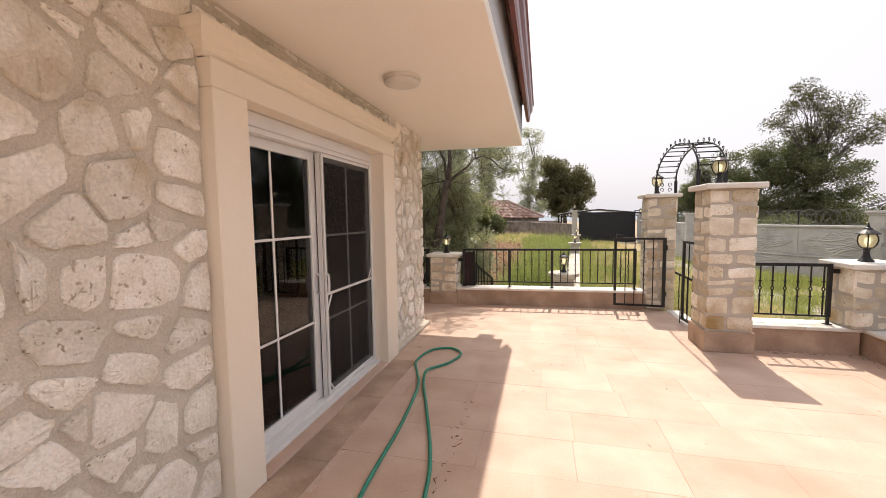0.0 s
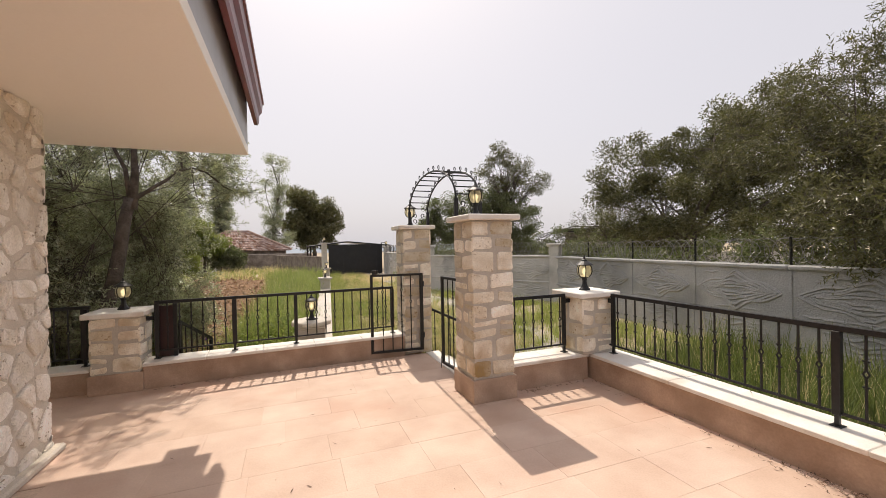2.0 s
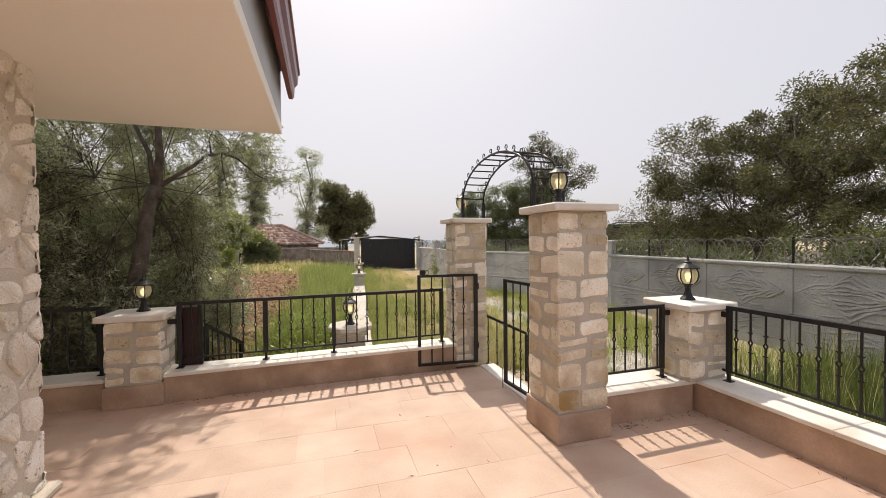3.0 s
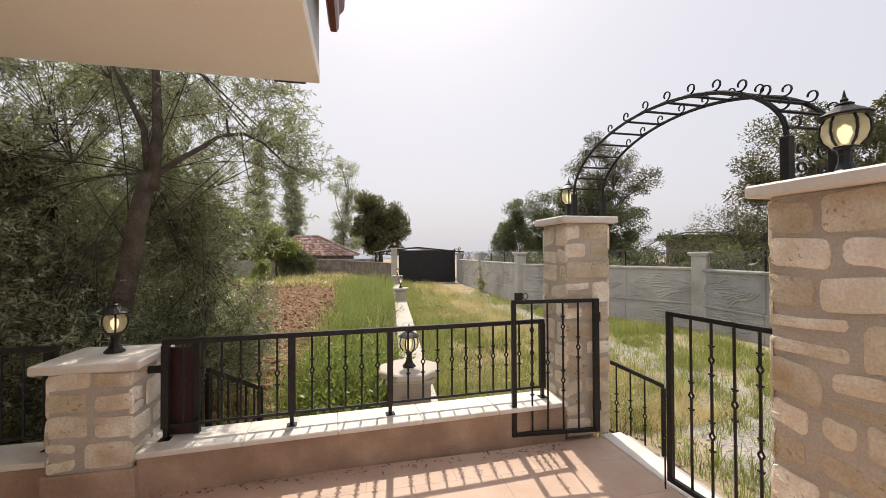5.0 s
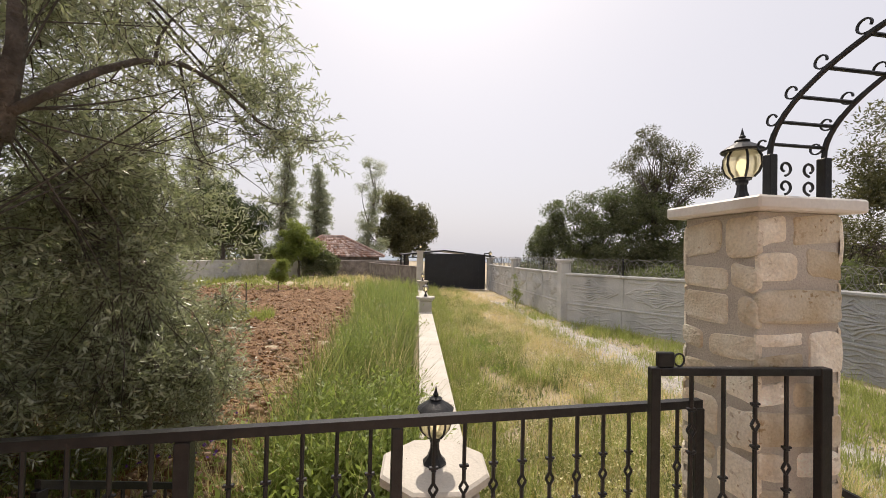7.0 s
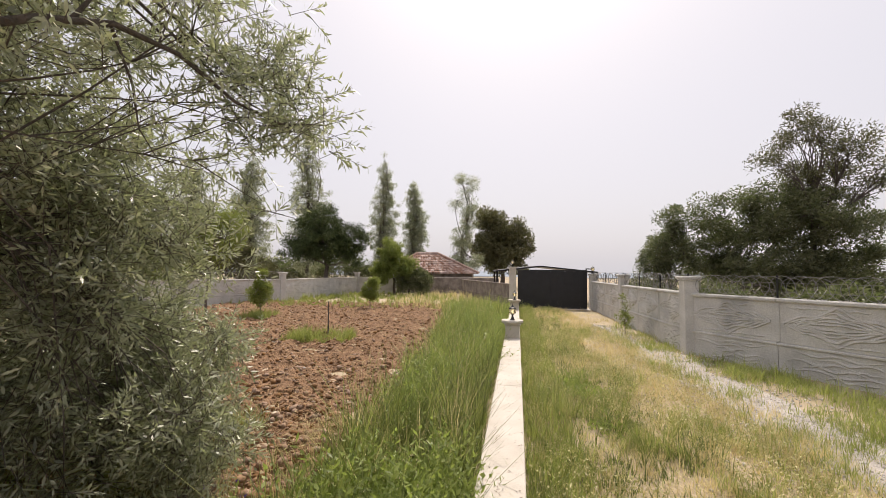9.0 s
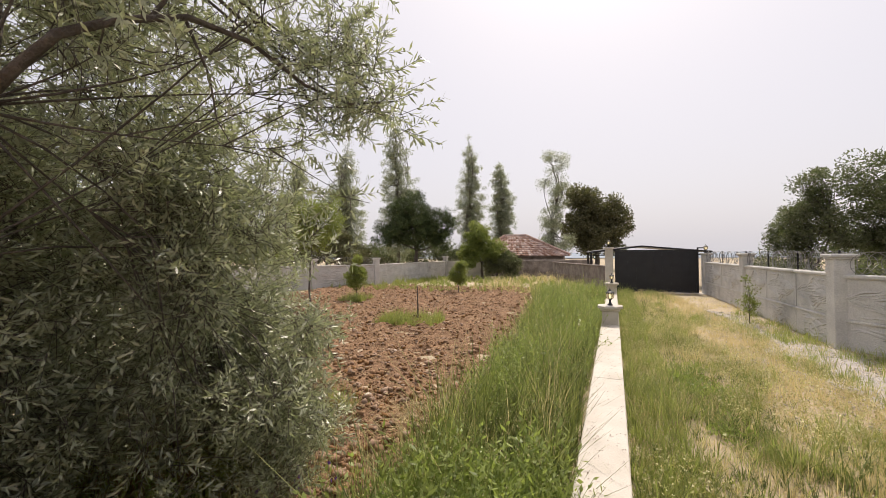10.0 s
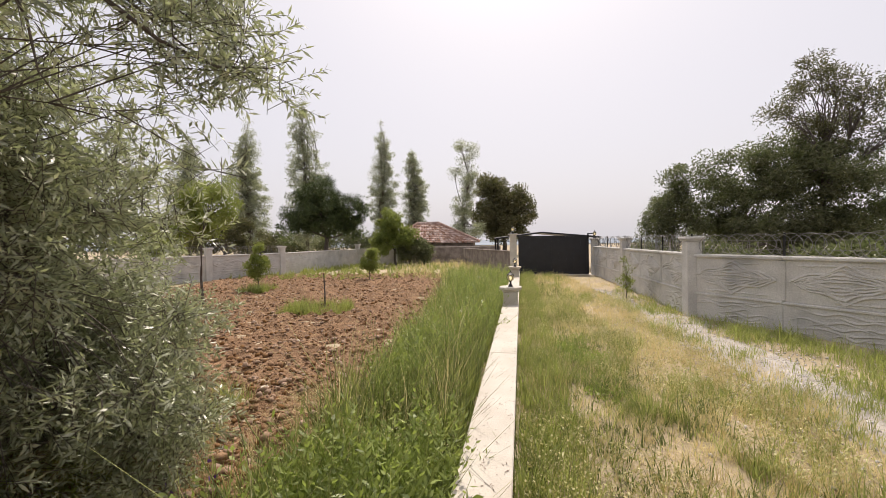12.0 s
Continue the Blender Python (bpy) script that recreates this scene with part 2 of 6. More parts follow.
# ---- mesh building ----
class MB:
    """Vertices and faces of one mesh under construction."""

    def __init__(self):
        self.v, self.f = [], []

    def poly(self, pts):
        k = len(self.v)
        self.v += [tuple(p) for p in pts]
        self.f.append(tuple(range(k, k + len(pts))))
        return self

    def box(self, lo, hi, b=0.004, jit=0.0, rng=random):
        """A box with chamfered edges."""
        k = len(self.v)
        b = min(b, *[(h - l) * 0.45 for l, h in zip(lo, hi)])
        idx = {}
        for cx in (0, 1):
            for cy in (0, 1):
                for cz in (0, 1):
                    c = [hi[i] if s else lo[i] for i, s in enumerate((cx, cy, cz))]
                    if jit:
                        c = [q + rng.uniform(-jit, jit) for q in c]
                    for ax in range(3):
                        p = list(c)
                        for o in range(3):
                            if o != ax:
                                p[o] += b if (cx, cy, cz)[o] == 0 else -b
                        idx[cx, cy, cz, ax] = len(self.v)
                        self.v.append(tuple(p))
        f = self.f
        for ax in range(3):
            o1, o2 = (ax + 1) % 3, (ax + 2) % 3
            for s in (0, 1):
                q = []
                for a, bb in ((0, 0), (1, 0), (1, 1), (0, 1)):
                    c = [0, 0, 0]
                    c[ax], c[o1], c[o2] = s, a, bb
                    q.append(idx[(*c, ax)])
                f.append(tuple(q if s else q[::-1]))
            for a in (0, 1):
                for bb in (0, 1):
                    c0, c1 = [0, 0, 0], [0, 0, 0]
                    c0[o1] = c1[o1] = a
                    c0[o2] = c1[o2] = bb
                    c1[ax] = 1
                    q = [idx[(*c0, o1)], idx[(*c1, o1)], idx[(*c1, o2)], idx[(*c0, o2)]]
                    f.append(tuple(q if a != bb else q[::-1]))
        for cx in (0, 1):
            for cy in (0, 1):
                for cz in (0, 1):
                    q = [idx[cx, cy, cz, ax] for ax in range(3)]
                    f.append(tuple(q if (cx + cy + cz) % 2 else q[::-1]))
        return self

    def tube(self, pts, rad, n=8, close=False, caps=True):
        """A round bar along pts; rad a number or one per point."""
        pts = [Vector(p) for p in pts]
        m = len(pts)
        rads = rad if isinstance(rad, (list, tuple)) else [rad] * m
        k = len(self.v)
        ref = None
        for i, p in enumerate(pts):
            d = (pts[(i + 1) % m] - pts[i - 1]) if close else (pts[min(i + 1, m - 1)] - pts[max(i - 1, 0)])
            d.normalize()
            if ref is None:
                ref = Vector((0, 0, 1)) if abs(d.z) < 0.9 else Vector((1, 0, 0))
            u = (ref - d * ref.dot(d)).normalized()
            ref = u
            w = d.cross(u)
            for j in range(n):
                a = math.tau * j / n + math.pi / n
                self.v.append(tuple(p + (u * math.cos(a) + w * math.sin(a)) * rads[i]))
        for i in range(m if close else m - 1):
            for j in range(n):
                a, b2 = k + i * n, k + ((i + 1) % m) * n
                self.f.append((a + j, a + (j + 1) % n, b2 + (j + 1) % n, b2 + j))
        if caps and not close:
            self.f.append(tuple(k + j for j in range(n))[::-1])
            self.f.append(tuple(k + (m - 1) * n + j for j in range(n)))
        return self

    def lathe(self, prof, n=16, c=(0, 0, 0), turn=0.0):
        """Profile of (radius, z) turned about the z axis through c."""
        k = len(self.v)
        for r, z in prof:
            for j in range(n):
                a = math.tau * j / n + turn
                self.v.append((c[0] + r * math.cos(a), c[1] + r * math.sin(a), c[2] + z))
        for i in range(len(prof) - 1):
            for j in range(n):
                a, b2 = k + i * n, k + (i + 1) * n
                self.f.append((a + j, a + (j + 1) % n, b2 + (j + 1) % n, b2 + j))
        self.f.append(tuple(k + j for j in range(n))[::-1])
        self.f.append(tuple(k + (len(prof) - 1) * n + j for j in range(n)))
        return self

    def stone(self, poly, depth, o, u, v, w, rng, rnd=0.012):
        """A rough stone: outline poly in (u, v), standing depth proud along w from o."""
        o, u, v, w = Vector(o), Vector(u), Vector(v), Vector(w)
        cx, cy = sum(p[0] for p in poly) / len(poly), sum(p[1] for p in poly) / len(poly)
        k, m = len(self.v), len(poly)
        size = max(0.03, min(max(p[0] for p in poly) - cx, max(p[1] for p in poly) - cy))
        s1, s2 = 1 - min(0.3, 0.3 * rnd / size), 1 - min(0.6, 1.6 * rnd / size)
        for s, d, wob in ((1, 0, 0), (1, 0.55, 0.0), (s1, 0.9, 0.0), (s2, 1.0, 0.16)):
            for p in poly:
                q = o + u * (cx + (p[0] - cx) * s) + v * (cy + (p[1] - cy) * s) + w * depth * (d + rng.uniform(-wob, wob))
                self.v.append(tuple(q))
        self.v.append(tuple(o + u * cx + v * cy + w * depth * rng.uniform(0.95, 1.25)))
        for r in range(3):
            for j in range(m):
                a, b2 = k + r * m, k + (r + 1) * m
                self.f.append((a + j, a + (j + 1) % m, b2 + (j + 1) % m, b2 + j))
        for j in range(m):
            self.f.append((k + 3 * m + j, k + 3 * m + (j + 1) % m, k + 4 * m))
        return self

    def mesh(self, name, material, smooth=False):
        me = bpy.data.meshes.new(name)
        me.from_pydata(self.v, [], self.f)
        me.materials.append(material)
        if smooth:
            me.polygons.foreach_set("use_smooth", [True] * len(me.polygons))
        me.update()
        return me


def part(name, mb, material, parent, label="", smooth=False, at=None):
    """One mesh object under a thing or a part; mb is an MB or a ready mesh."""
    me = mb if isinstance(mb, bpy.types.Mesh) else mb.mesh(name, material, smooth)
    ob = new(name, me)
    ob.parent = parent
    if at is not None:
        ob.matrix_basis = at if isinstance(at, Matrix) else Matrix.Translation(at)
    return tagged(ob, label)


def thing(name, at, label, category, group="", kind=""):
    ob = new(name)
    ob.empty_display_size = 0.1
    ob.matrix_basis = at if isinstance(at, Matrix) else Matrix.Translation(at)
    return tagged(ob, label, category, group, kind)


def solid(name, mb, material, label, category, group="", kind="", smooth=False, at=(0, 0, 0)):
    ob = new(name, mb.mesh(name, material, smooth))
    ob.location = at
    return tagged(ob, label, category, group, kind)


def B(lo, hi, b=0.004):
    return MB().box(lo, hi, b)


def quads_mesh(name, verts, material, per=4):
    """A mesh of many loose faces with per corners each, from an (n, per, 3) array."""
    n = len(verts)
    me = bpy.data.meshes.new(name)
    me.vertices.add(n * per)
    me.vertices.foreach_set("co", np.ascontiguousarray(verts, dtype=np.float32).reshape(-1))
    me.loops.add(n * per)
    me.loops.foreach_set("vertex_index", np.arange(n * per, dtype=np.int32))
    me.polygons.add(n)
    me.polygons.foreach_set("loop_start", np.arange(n, dtype=np.int32) * per)
    me.materials.append(material)
    me.update(calc_edges=True)
    return me


def unit(a):
    return a / np.maximum(np.linalg.norm(a, axis=-1, keepdims=True), 1e-6)


def leaves_at(pos, length, width, rng, up=0.2, out=None, droop=0.0):
    """Diamond leaves at pos: (n, 4, 3)."""
    n = len(pos)
    d = rng.normal(size=(n, 3))
    if out is not None:
        d = d + out * 0.9
    d[:, 2] += up - droop
    d = unit(d)
    s = unit(np.cross(d, rng.normal(size=(n, 3))))
    ln = length * rng.uniform(0.6, 1.3, (n, 1))
    wd = width * rng.uniform(0.7, 1.2, (n, 1))
    mid = pos + d * ln * 0.45
    return np.stack([pos, mid + s * wd / 2, pos + d * ln, mid - s * wd / 2], 1)


def sprigs_at(pos, out, leaf, rng, per=13, length=0.20, droop=0.1):
    """Thin twigs at pos with narrow leaves set round each of them: leaf faces and twig faces."""
    n = len(pos)
    d = unit(rng.normal(size=(n, 3)) + out * 0.9 + np.array([0, 0, -droop]))
    a = unit(np.cross(d, rng.normal(size=(n, 3))))
    b = np.cross(d, a)
    ln = length * rng.uniform(0.6, 1.4, (n, 1))
    lv = []
    for i in range(per):
        t = (i + 0.6) / per
        ang = i * 2.4 + rng.uniform(0, 1, (n, 1))
        side = a * np.cos(ang) + b * np.sin(ang)
        ld = unit(d * 0.7 + side * 0.85 + rng.normal(0, 0.22, (n, 3)))
        w = unit(np.cross(ld, d + rng.normal(0, 0.4, (n, 3))))
        p = pos + d * ln * t
        lg_ = leaf[0] * rng.uniform(0.6, 1.25, (n, 1)) * (1.1 - 0.4 * t)
        wd = leaf[1] * rng.uniform(0.75, 1.2, (n, 1))
        lv.append(np.stack([p, p + ld * lg_ * 0.45 + w * wd / 2, p + ld * lg_, p + ld * lg_ * 0.45 - w * wd / 2], 1))
    tv = []
    st = pos - d * ln * 0.5
    r0, r1 = 0.0024, 0.0011
    ring = [a * math.cos(q) + b * math.sin(q) for q in (0, 2.094, 4.189)]
    for i in range(3):
        u, v = ring[i], ring[(i + 1) % 3]
        tv.append(np.stack([st + u * r0, st + v * r0, pos + d * ln + v * r1, pos + d * ln + u * r1], 1))
    return np.concatenate(lv), np.concatenate(tv)


def tree(name, base, fork, blobs, leaf_n, leaf, material, label, trunk_r=0.18, seed=1, sub=26, spray=0.32, bark=None, lean=(0, 0), twig=0.010, group="", category="tree", limb_k=0.42, droop=0.1, shell=0.55, sprig=0):
    """A tree: tapered trunk from base to fork, a limb and twigs into each blob (centre, radii), leaves in clumps."""
    rng = np.random.default_rng(seed)
    base, fork = Vector(base), Vector(fork)
    bark = bark or BARK
    t = thing(name, base, label, category, group)
    loc = lambda p: Vector(p) - base
    pts, rads = [], []
    for i in range(8):
        s = i / 7
        p = base.lerp(fork, s) + Vector((math.sin(s * 5 + seed), math.cos(s * 4 + seed), 0)) * trunk_r * 0.5 * math.sin(s * math.pi)
        pts.append(loc(p))
        rads.append(trunk_r * (1.25 - 0.55 * s) * (1.25 if i == 0 else 1))
    part("trunk", MB().tube(pts, rads, 10), bark, t, smooth=True)
    blobs = [(q[0], q[1], q[2] if len(q) > 2 else 1.0) for q in blobs]
    total = sum(r[0] * r[1] * r[2] * k for _, r, k in blobs)
    all_leaves, all_twigs = [], []
    twigs = MB()
    for bi, (c, r, dens) in enumerate(blobs):
        c, r = np.array(c, float), np.array(r, float)
        limb = MB()
        a = loc(fork) if bi % 3 else loc(base.lerp(fork, 0.75))
        e = loc(c)
        mid = a.lerp(e, 0.5) + Vector(rng.normal(0, 0.16, 3) + np.array([0, 0, 0.14])) * (e - a).length
        path = [a.lerp(mid, s).lerp(mid.lerp(e, s), s) for s in np.linspace(0, 1, 8)]
        limb.tube(path, [trunk_r * limb_k * (1 - 0.85 * i / 7) for i in range(8)], 7)
        part("limb", limb, bark, t, smooth=True)
        share = r[0] * r[1] * r[2] * dens / total
        ns = max(5, int(sub * len(blobs) * share))
        d = unit(rng.normal(size=(ns, 3)))
        cs = c + d * r * (shell + (1 - shell) * rng.random((ns, 1)) ** 0.7)
        cnt = max(10, int(leaf_n * share / ns))
        for q in cs:
            tip = Vector(q) - base
            st = path[int(rng.integers(3, 8))]
            bend = st.lerp(tip, 0.55) + Vector(rng.normal(0, 0.08, 3)) * (tip - st).length
            for _ in range(2):
                dq = Vector(rng.normal(0, 0.55, 3)) * spray
                twigs.tube([bend.lerp(tip, 0.6), tip + dq], [twig * 0.7, twig * 0.3], 4, caps=False)
            twigs.tube([st, bend, tip], [twig * 1.6, twig, twig * 0.4], 4, caps=False)
            k = int(cnt * rng.uniform(0.5, 1.5))
            if sprig:
                k = max(2, k // 13)
            sp = spray * rng.uniform(0.6, 1.4)
            off = unit(rng.normal(0, 1, (k, 3))) * (rng.random((k, 1)) ** 0.55) * sp * np.array([1.7, 1.7, 1.3])
            pos = q + off
            if sprig:
                lv1, tv1 = sprigs_at(pos, unit(off), leaf, rng, 13, sprig, droop)
                all_leaves.append(lv1)
                all_twigs.append(tv1)
                continue
            all_leaves.append(leaves_at(pos, leaf[0], leaf[1], rng, 0.15, unit(off), droop))
    tagged(part("branchwork", twigs, bark, t), kind="stuff")
    if all_twigs:
        tagged(part("twig_spray", quads_mesh("twig_spray", np.concatenate(all_twigs) - np.array(base), bark), bark, t), kind="stuff")
    lv = np.concatenate(all_leaves) - np.array(base)
    part("crown", quads_mesh("crown", lv, material), material, t)
    return t


def blades(name, pts, h, w, material, rng, label, category="grass", lean=0.35, way=None):
    """Grass blades: bent triangles in two quads, as one object of stuff."""
    n = len(pts)
    a = rng.uniform(0, math.tau, n) if way is None else way + rng.normal(0, 0.5, n)
    d = np.stack([np.cos(a), np.sin(a), np.zeros(n)], 1)
    s = np.stack([-np.sin(a), np.cos(a), np.zeros(n)], 1)
    hh = (h * rng.uniform(0.45, 1.25, n))[:, None] if np.isscalar(h) else (h * rng.uniform(0.6, 1.2, n))[:, None]
    le = lean * rng.uniform(0.2, 1.6, (n, 1))
    up = np.array([0, 0, 1.0])
    p0 = pts
    p1 = pts + up * hh * 0.55 + d * hh * le * 0.3
    p2 = pts + up * hh + d * hh * le
    v = np.stack([p0 - s * w / 2, p0 + s * w / 2, p1 - s * w * 0.4, p1 + s * w * 0.4, p2 - s * w * 0.08, p2 + s * w * 0.08], 1)
    me = bpy.data.meshes.new(name)
    me.vertices.add(n * 6)
    me.vertices.foreach_set("co", np.ascontiguousarray(v, dtype=np.float32).reshape(-1))
    me.loops.add(n * 8)
    me.loops.foreach_set("vertex_index", (np.arange(n, dtype=np.int32)[:, None] * 6 + np.array([0, 1, 3, 2, 2, 3, 5, 4], dtype=np.int32)).reshape(-1))
    me.polygons.add(n * 2)
    me.polygons.foreach_set("loop_start", np.arange(n * 2, dtype=np.int32) * 4)
    me.materials.append(material)
    me.update(calc_edges=True)
    ob = new(name, me)
    return tagged(ob, label, category, kind="stuff")


# ---- ground ----
def ground_z(x, y):
    """Height of the garden and drive around the terrace."""
    s = min(1.0, max(0.0, (y - 8.0) / 18.0))
    z = -0.32 + 0.16 * s
    z += 0.035 * noise.noise((x * 0.5, y * 0.5, 3.1)) + 0.012 * noise.noise((x * 2.1, y * 2.1, 7.7))
    return z


def sheet(name, xs, ys, zf, material):
    m = MB()
    m.v = [(x, y, zf(x, y)) for y in ys for x in xs]
    w = len(xs)
    m.f = [(j * w + i, j * w + i + 1, (j + 1) * w + i + 1, (j + 1) * w + i) for j in range(len(ys) - 1) for i in range(w - 1)]
    return m.mesh(name, material, True)


def steps(a, b, n):
    return [a + (b - a) * i / n for i in range(n + 1)]


far = [-1500, -700, -300, -150, -90, -60, -42, -30]
gx = far + steps(-24, 24, 160)[0:] + [30, 42, 60, 90, 150, 300, 700, 1500]
gy = [-1500, -500, -150, -60, -30, -14] + steps(-8, 46, 180) + [52, 60, 75, 100, 150, 300, 700, 1500]
tagged(new("ground", sheet("ground", gx, gy, ground_z, EARTH)), "dry grassy earth around the terrace", "ground", kind="structure")

sea = MB().poly([(-1500, 130, 0.02), (1500, 130, 0.02), (1500, 1500, 0.02), (-1500, 1500, 0.02)])
solid("water", sea, SEA, "pale hazy sea on the horizon", "water", kind="structure")

# ---- terrace ----
T_X0, T_X1, T_Y0, T_Y1 = -7.0, 3.72, -6.0, 7.98
NX = 2.42
base = MB().box((T_X0, T_Y0, -0.6), (T_X1 + 0.25, 6.36, -0.031), 0.01).box((T_X0, 6.361, -0.6), (NX - 0.16, T_Y1 + 0.22, -0.031), 0.01)
solid("terrace_base", base, GROUT, "low masonry base under the terrace tiles", "terrace", kind="structure")
bed = MB().box((T_X0, T_Y0, -0.03), (T_X1, 6.36, -0.006), 0.001).box((T_X0, 6.361, -0.03), (NX - 0.16, T_Y1, -0.006), 0.001)
floor = solid("floor", bed, GROUT, "sandstone tile floor of the terrace", "floor", kind="structure")

# ---- house ----
WX, CY, SZ = -1.47, 6.45, 2.76
DY0, DY1, DZ = 2.83, 4.82, 2.27
JR = 0.32
wall = MB()
wall.box((WX - 0.3, T_Y0, -0.3), (WX, DY0 - 0.02, SZ), 0.002)
wall.box((WX - 0.3, DY1 + 0.02, -0.3), (WX, CY, SZ), 0.002)
wall.box((WX - 0.3, DY0 - 0.02, DZ + 0.02), (WX, DY1 + 0.02, SZ), 0.002)
house_wall = solid("wall_front", wall, MORTAR_H, "rubble limestone house wall with grey mortar", "wall", kind="structure")
side_wall = solid("wall_side", B((-8.0, CY - 0.3, -0.3), (WX - 0.3, CY, SZ), 0.002), MORTAR_H, "rubble limestone side wall of the house", "wall", kind="structure")
solid("wall_back", B((-8.3, T_Y0, -0.3), (-8.0, CY, SZ), 0.002), MORTAR_H, "plain back wall of the house", "wall", kind="structure")
solid("wall_end", B((-8.0, T_Y0 - 0.3, -0.3), (WX, T_Y0, SZ), 0.002), MORTAR_H, "plain end wall of the house", "wall", kind="structure")
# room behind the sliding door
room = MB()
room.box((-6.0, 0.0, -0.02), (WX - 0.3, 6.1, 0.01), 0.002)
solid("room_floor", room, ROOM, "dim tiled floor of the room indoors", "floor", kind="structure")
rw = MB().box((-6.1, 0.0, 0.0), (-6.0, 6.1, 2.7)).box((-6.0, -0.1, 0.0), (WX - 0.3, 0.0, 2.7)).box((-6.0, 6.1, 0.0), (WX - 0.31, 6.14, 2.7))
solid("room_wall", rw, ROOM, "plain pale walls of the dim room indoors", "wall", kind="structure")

# overhanging roof
EX, EY = -0.075, 7.68
solid("ceiling", B((-8.6, T_Y0 - 0.6, SZ), (EX, EY, SZ + 0.10), 0.004), SOFFIT, "white plastered soffit under the eaves", "ceiling", kind="structure")
fas = MB().box((-8.6, T_Y0 - 0.6, SZ + 0.102), (EX - 0.003, EY - 0.003, SZ + 0.66), 0.004)
solid("fascia", fas, FASCIA, "grey painted fascia of the eaves", "fascia", kind="structure")
roof = thing("roof", (0, 0, 0), "clay tiled hip roof above the terrace eaves", "roof", kind="structure")
rm = MB()
z0 = SZ + 0.69
rm.poly([(EX + 0.1, EY + 0.1, z0), (EX + 0.1, T_Y0 - 0.7, z0), (-4.3, T_Y0 + 3.6, z0 + 1.7), (-4.3, EY - 4.2, z0 + 1.7)][::-1])
rm.poly([(EX + 0.1, EY + 0.1, z0), (-4.3, EY - 4.2, z0 + 1.7), (-8.6, EY + 0.1, z0)][::-1])
rm.poly([(EX + 0.1, EY + 0.1, z0), (-8.6, EY + 0.1, z0), (-8.6, T_Y0 - 0.7, z0), (EX + 0.1, T_Y0 - 0.7, z0)])
rm.poly([(-8.6, EY + 0.1, z0), (-4.3, EY - 4.2, z0 + 1.7), (-4.3, T_Y0 + 3.6, z0 + 1.7), (-8.6, T_Y0 - 0.7, z0)][::-1])
rm.poly([(EX + 0.1, T_Y0 - 0.7, z0), (-8.6, T_Y0 - 0.7, z0), (-4.3, T_Y0 + 3.6, z0 + 1.7)][::-1])
part("roof_plane", rm, ROOF, roof)


def gutter(name, a, b, side):
    """A moulded eaves gutter from a to b; side points away from the house."""
    prof = [(0.055, 0.30), (0.055, 0.05), (0.07, 0.0), (0.11, 0.0), (0.125, 0.03), (0.13, 0.12), (0.16, 0.16), (0.17, 0.25), (0.185, 0.26), (0.185, 0.30)]
    a, b, s = Vector(a), Vector(b), Vector(side)
    m = MB()
    for p in (a, b):
        m.v += [tuple(p + s * u + Vector((0, 0, v))) for u, v in prof]
    n = len(prof)
    m.f = [(i, (i + 1) % n, n + (i + 1) % n, n + i) for i in range(n)] + [tuple(range(n))[::-1], tuple(range(n, 2 * n))]
    return solid(name, m, GUTTER, "dark red metal gutter along the eaves", "gutter", "gutters of the house")


gutter("gutter", (EX, T_Y0, SZ + 0.385), (EX, EY + 0.04, SZ + 0.385), (1, 0, 0))
gutter("gutter", (-8.5, EY, SZ + 0.385), (EX - 0.02, EY, SZ + 0.385), (0, 1, 0))
outlet = MB().box((-0.41, EY + 0.04, SZ + 0.085), (-0.19, EY + 0.24, SZ + 0.13), 0.006).box((-0.40, EY + 0.002, SZ + 0.10), (-0.20, EY + 0.039, SZ + 0.30), 0.004)
solid("gutter_bracket", outlet, GATE, "short dark metal bracket under the gutter at the eaves", "bracket")

# cream door surround
TX = WX + 0.09
sur = thing("door_surround", (0, 0, 0), "cream moulded plaster surround of the sliding door", "door surround")
part("jamb", B((WX - 0.18, DY0 - 0.25, 0), (TX, DY0, DZ), 0.006), PLASTER, sur)
part("jamb", B((WX - 0.18, DY1, 0), (TX, DY1 + JR, DZ), 0.006), PLASTER, sur)
part("lintel", B((WX - 0.18, DY0 - 0.25, DZ + 0.002), (TX, DY1 + JR, 2.42), 0.006), PLASTER, sur)
corn = MB()
prof = [(0.0, 2.422), (0.012, 2.422), (0.02, 2.45), (0.045, 2.475), (0.05, 2.50), (0.085, 2.53), (0.09, 2.58), (0.0, 2.59)]
for yy, k in ((DY0 - 0.25, -1), (DY1 + JR, 1)):
    corn.v += [(TX - 0.07 + u + 0.02, yy + k * u, z) for u, z in prof]
n = len(prof)
corn.f = [(i, i + 1, n + i + 1, n + i) for i in range(n - 1)]
back = len(corn.v)
corn.v += [(WX - 0.05, DY0 - 0.25 - u, z) for u, z in prof] + [(WX - 0.05, DY1 + JR + u, z) for u, z in prof]
corn.f += [(back + i, back + i + 1, i + 1, i) for i in range(n - 1)] + [(n + i, n + i + 1, back + n + i + 1, back + n + i) for i in range(n - 1)]
corn.f += [(n - 1, back + n - 1, back + 2 * n - 1, 2 * n - 1)]
part("cornice", corn, PLASTER, sur)
part("sill", B((WX - 0.18, DY0 + 0.001, -0.004), (TX + 0.005, DY1 - 0.001, 0.022), 0.006), TILE, sur, "sandstone door sill")

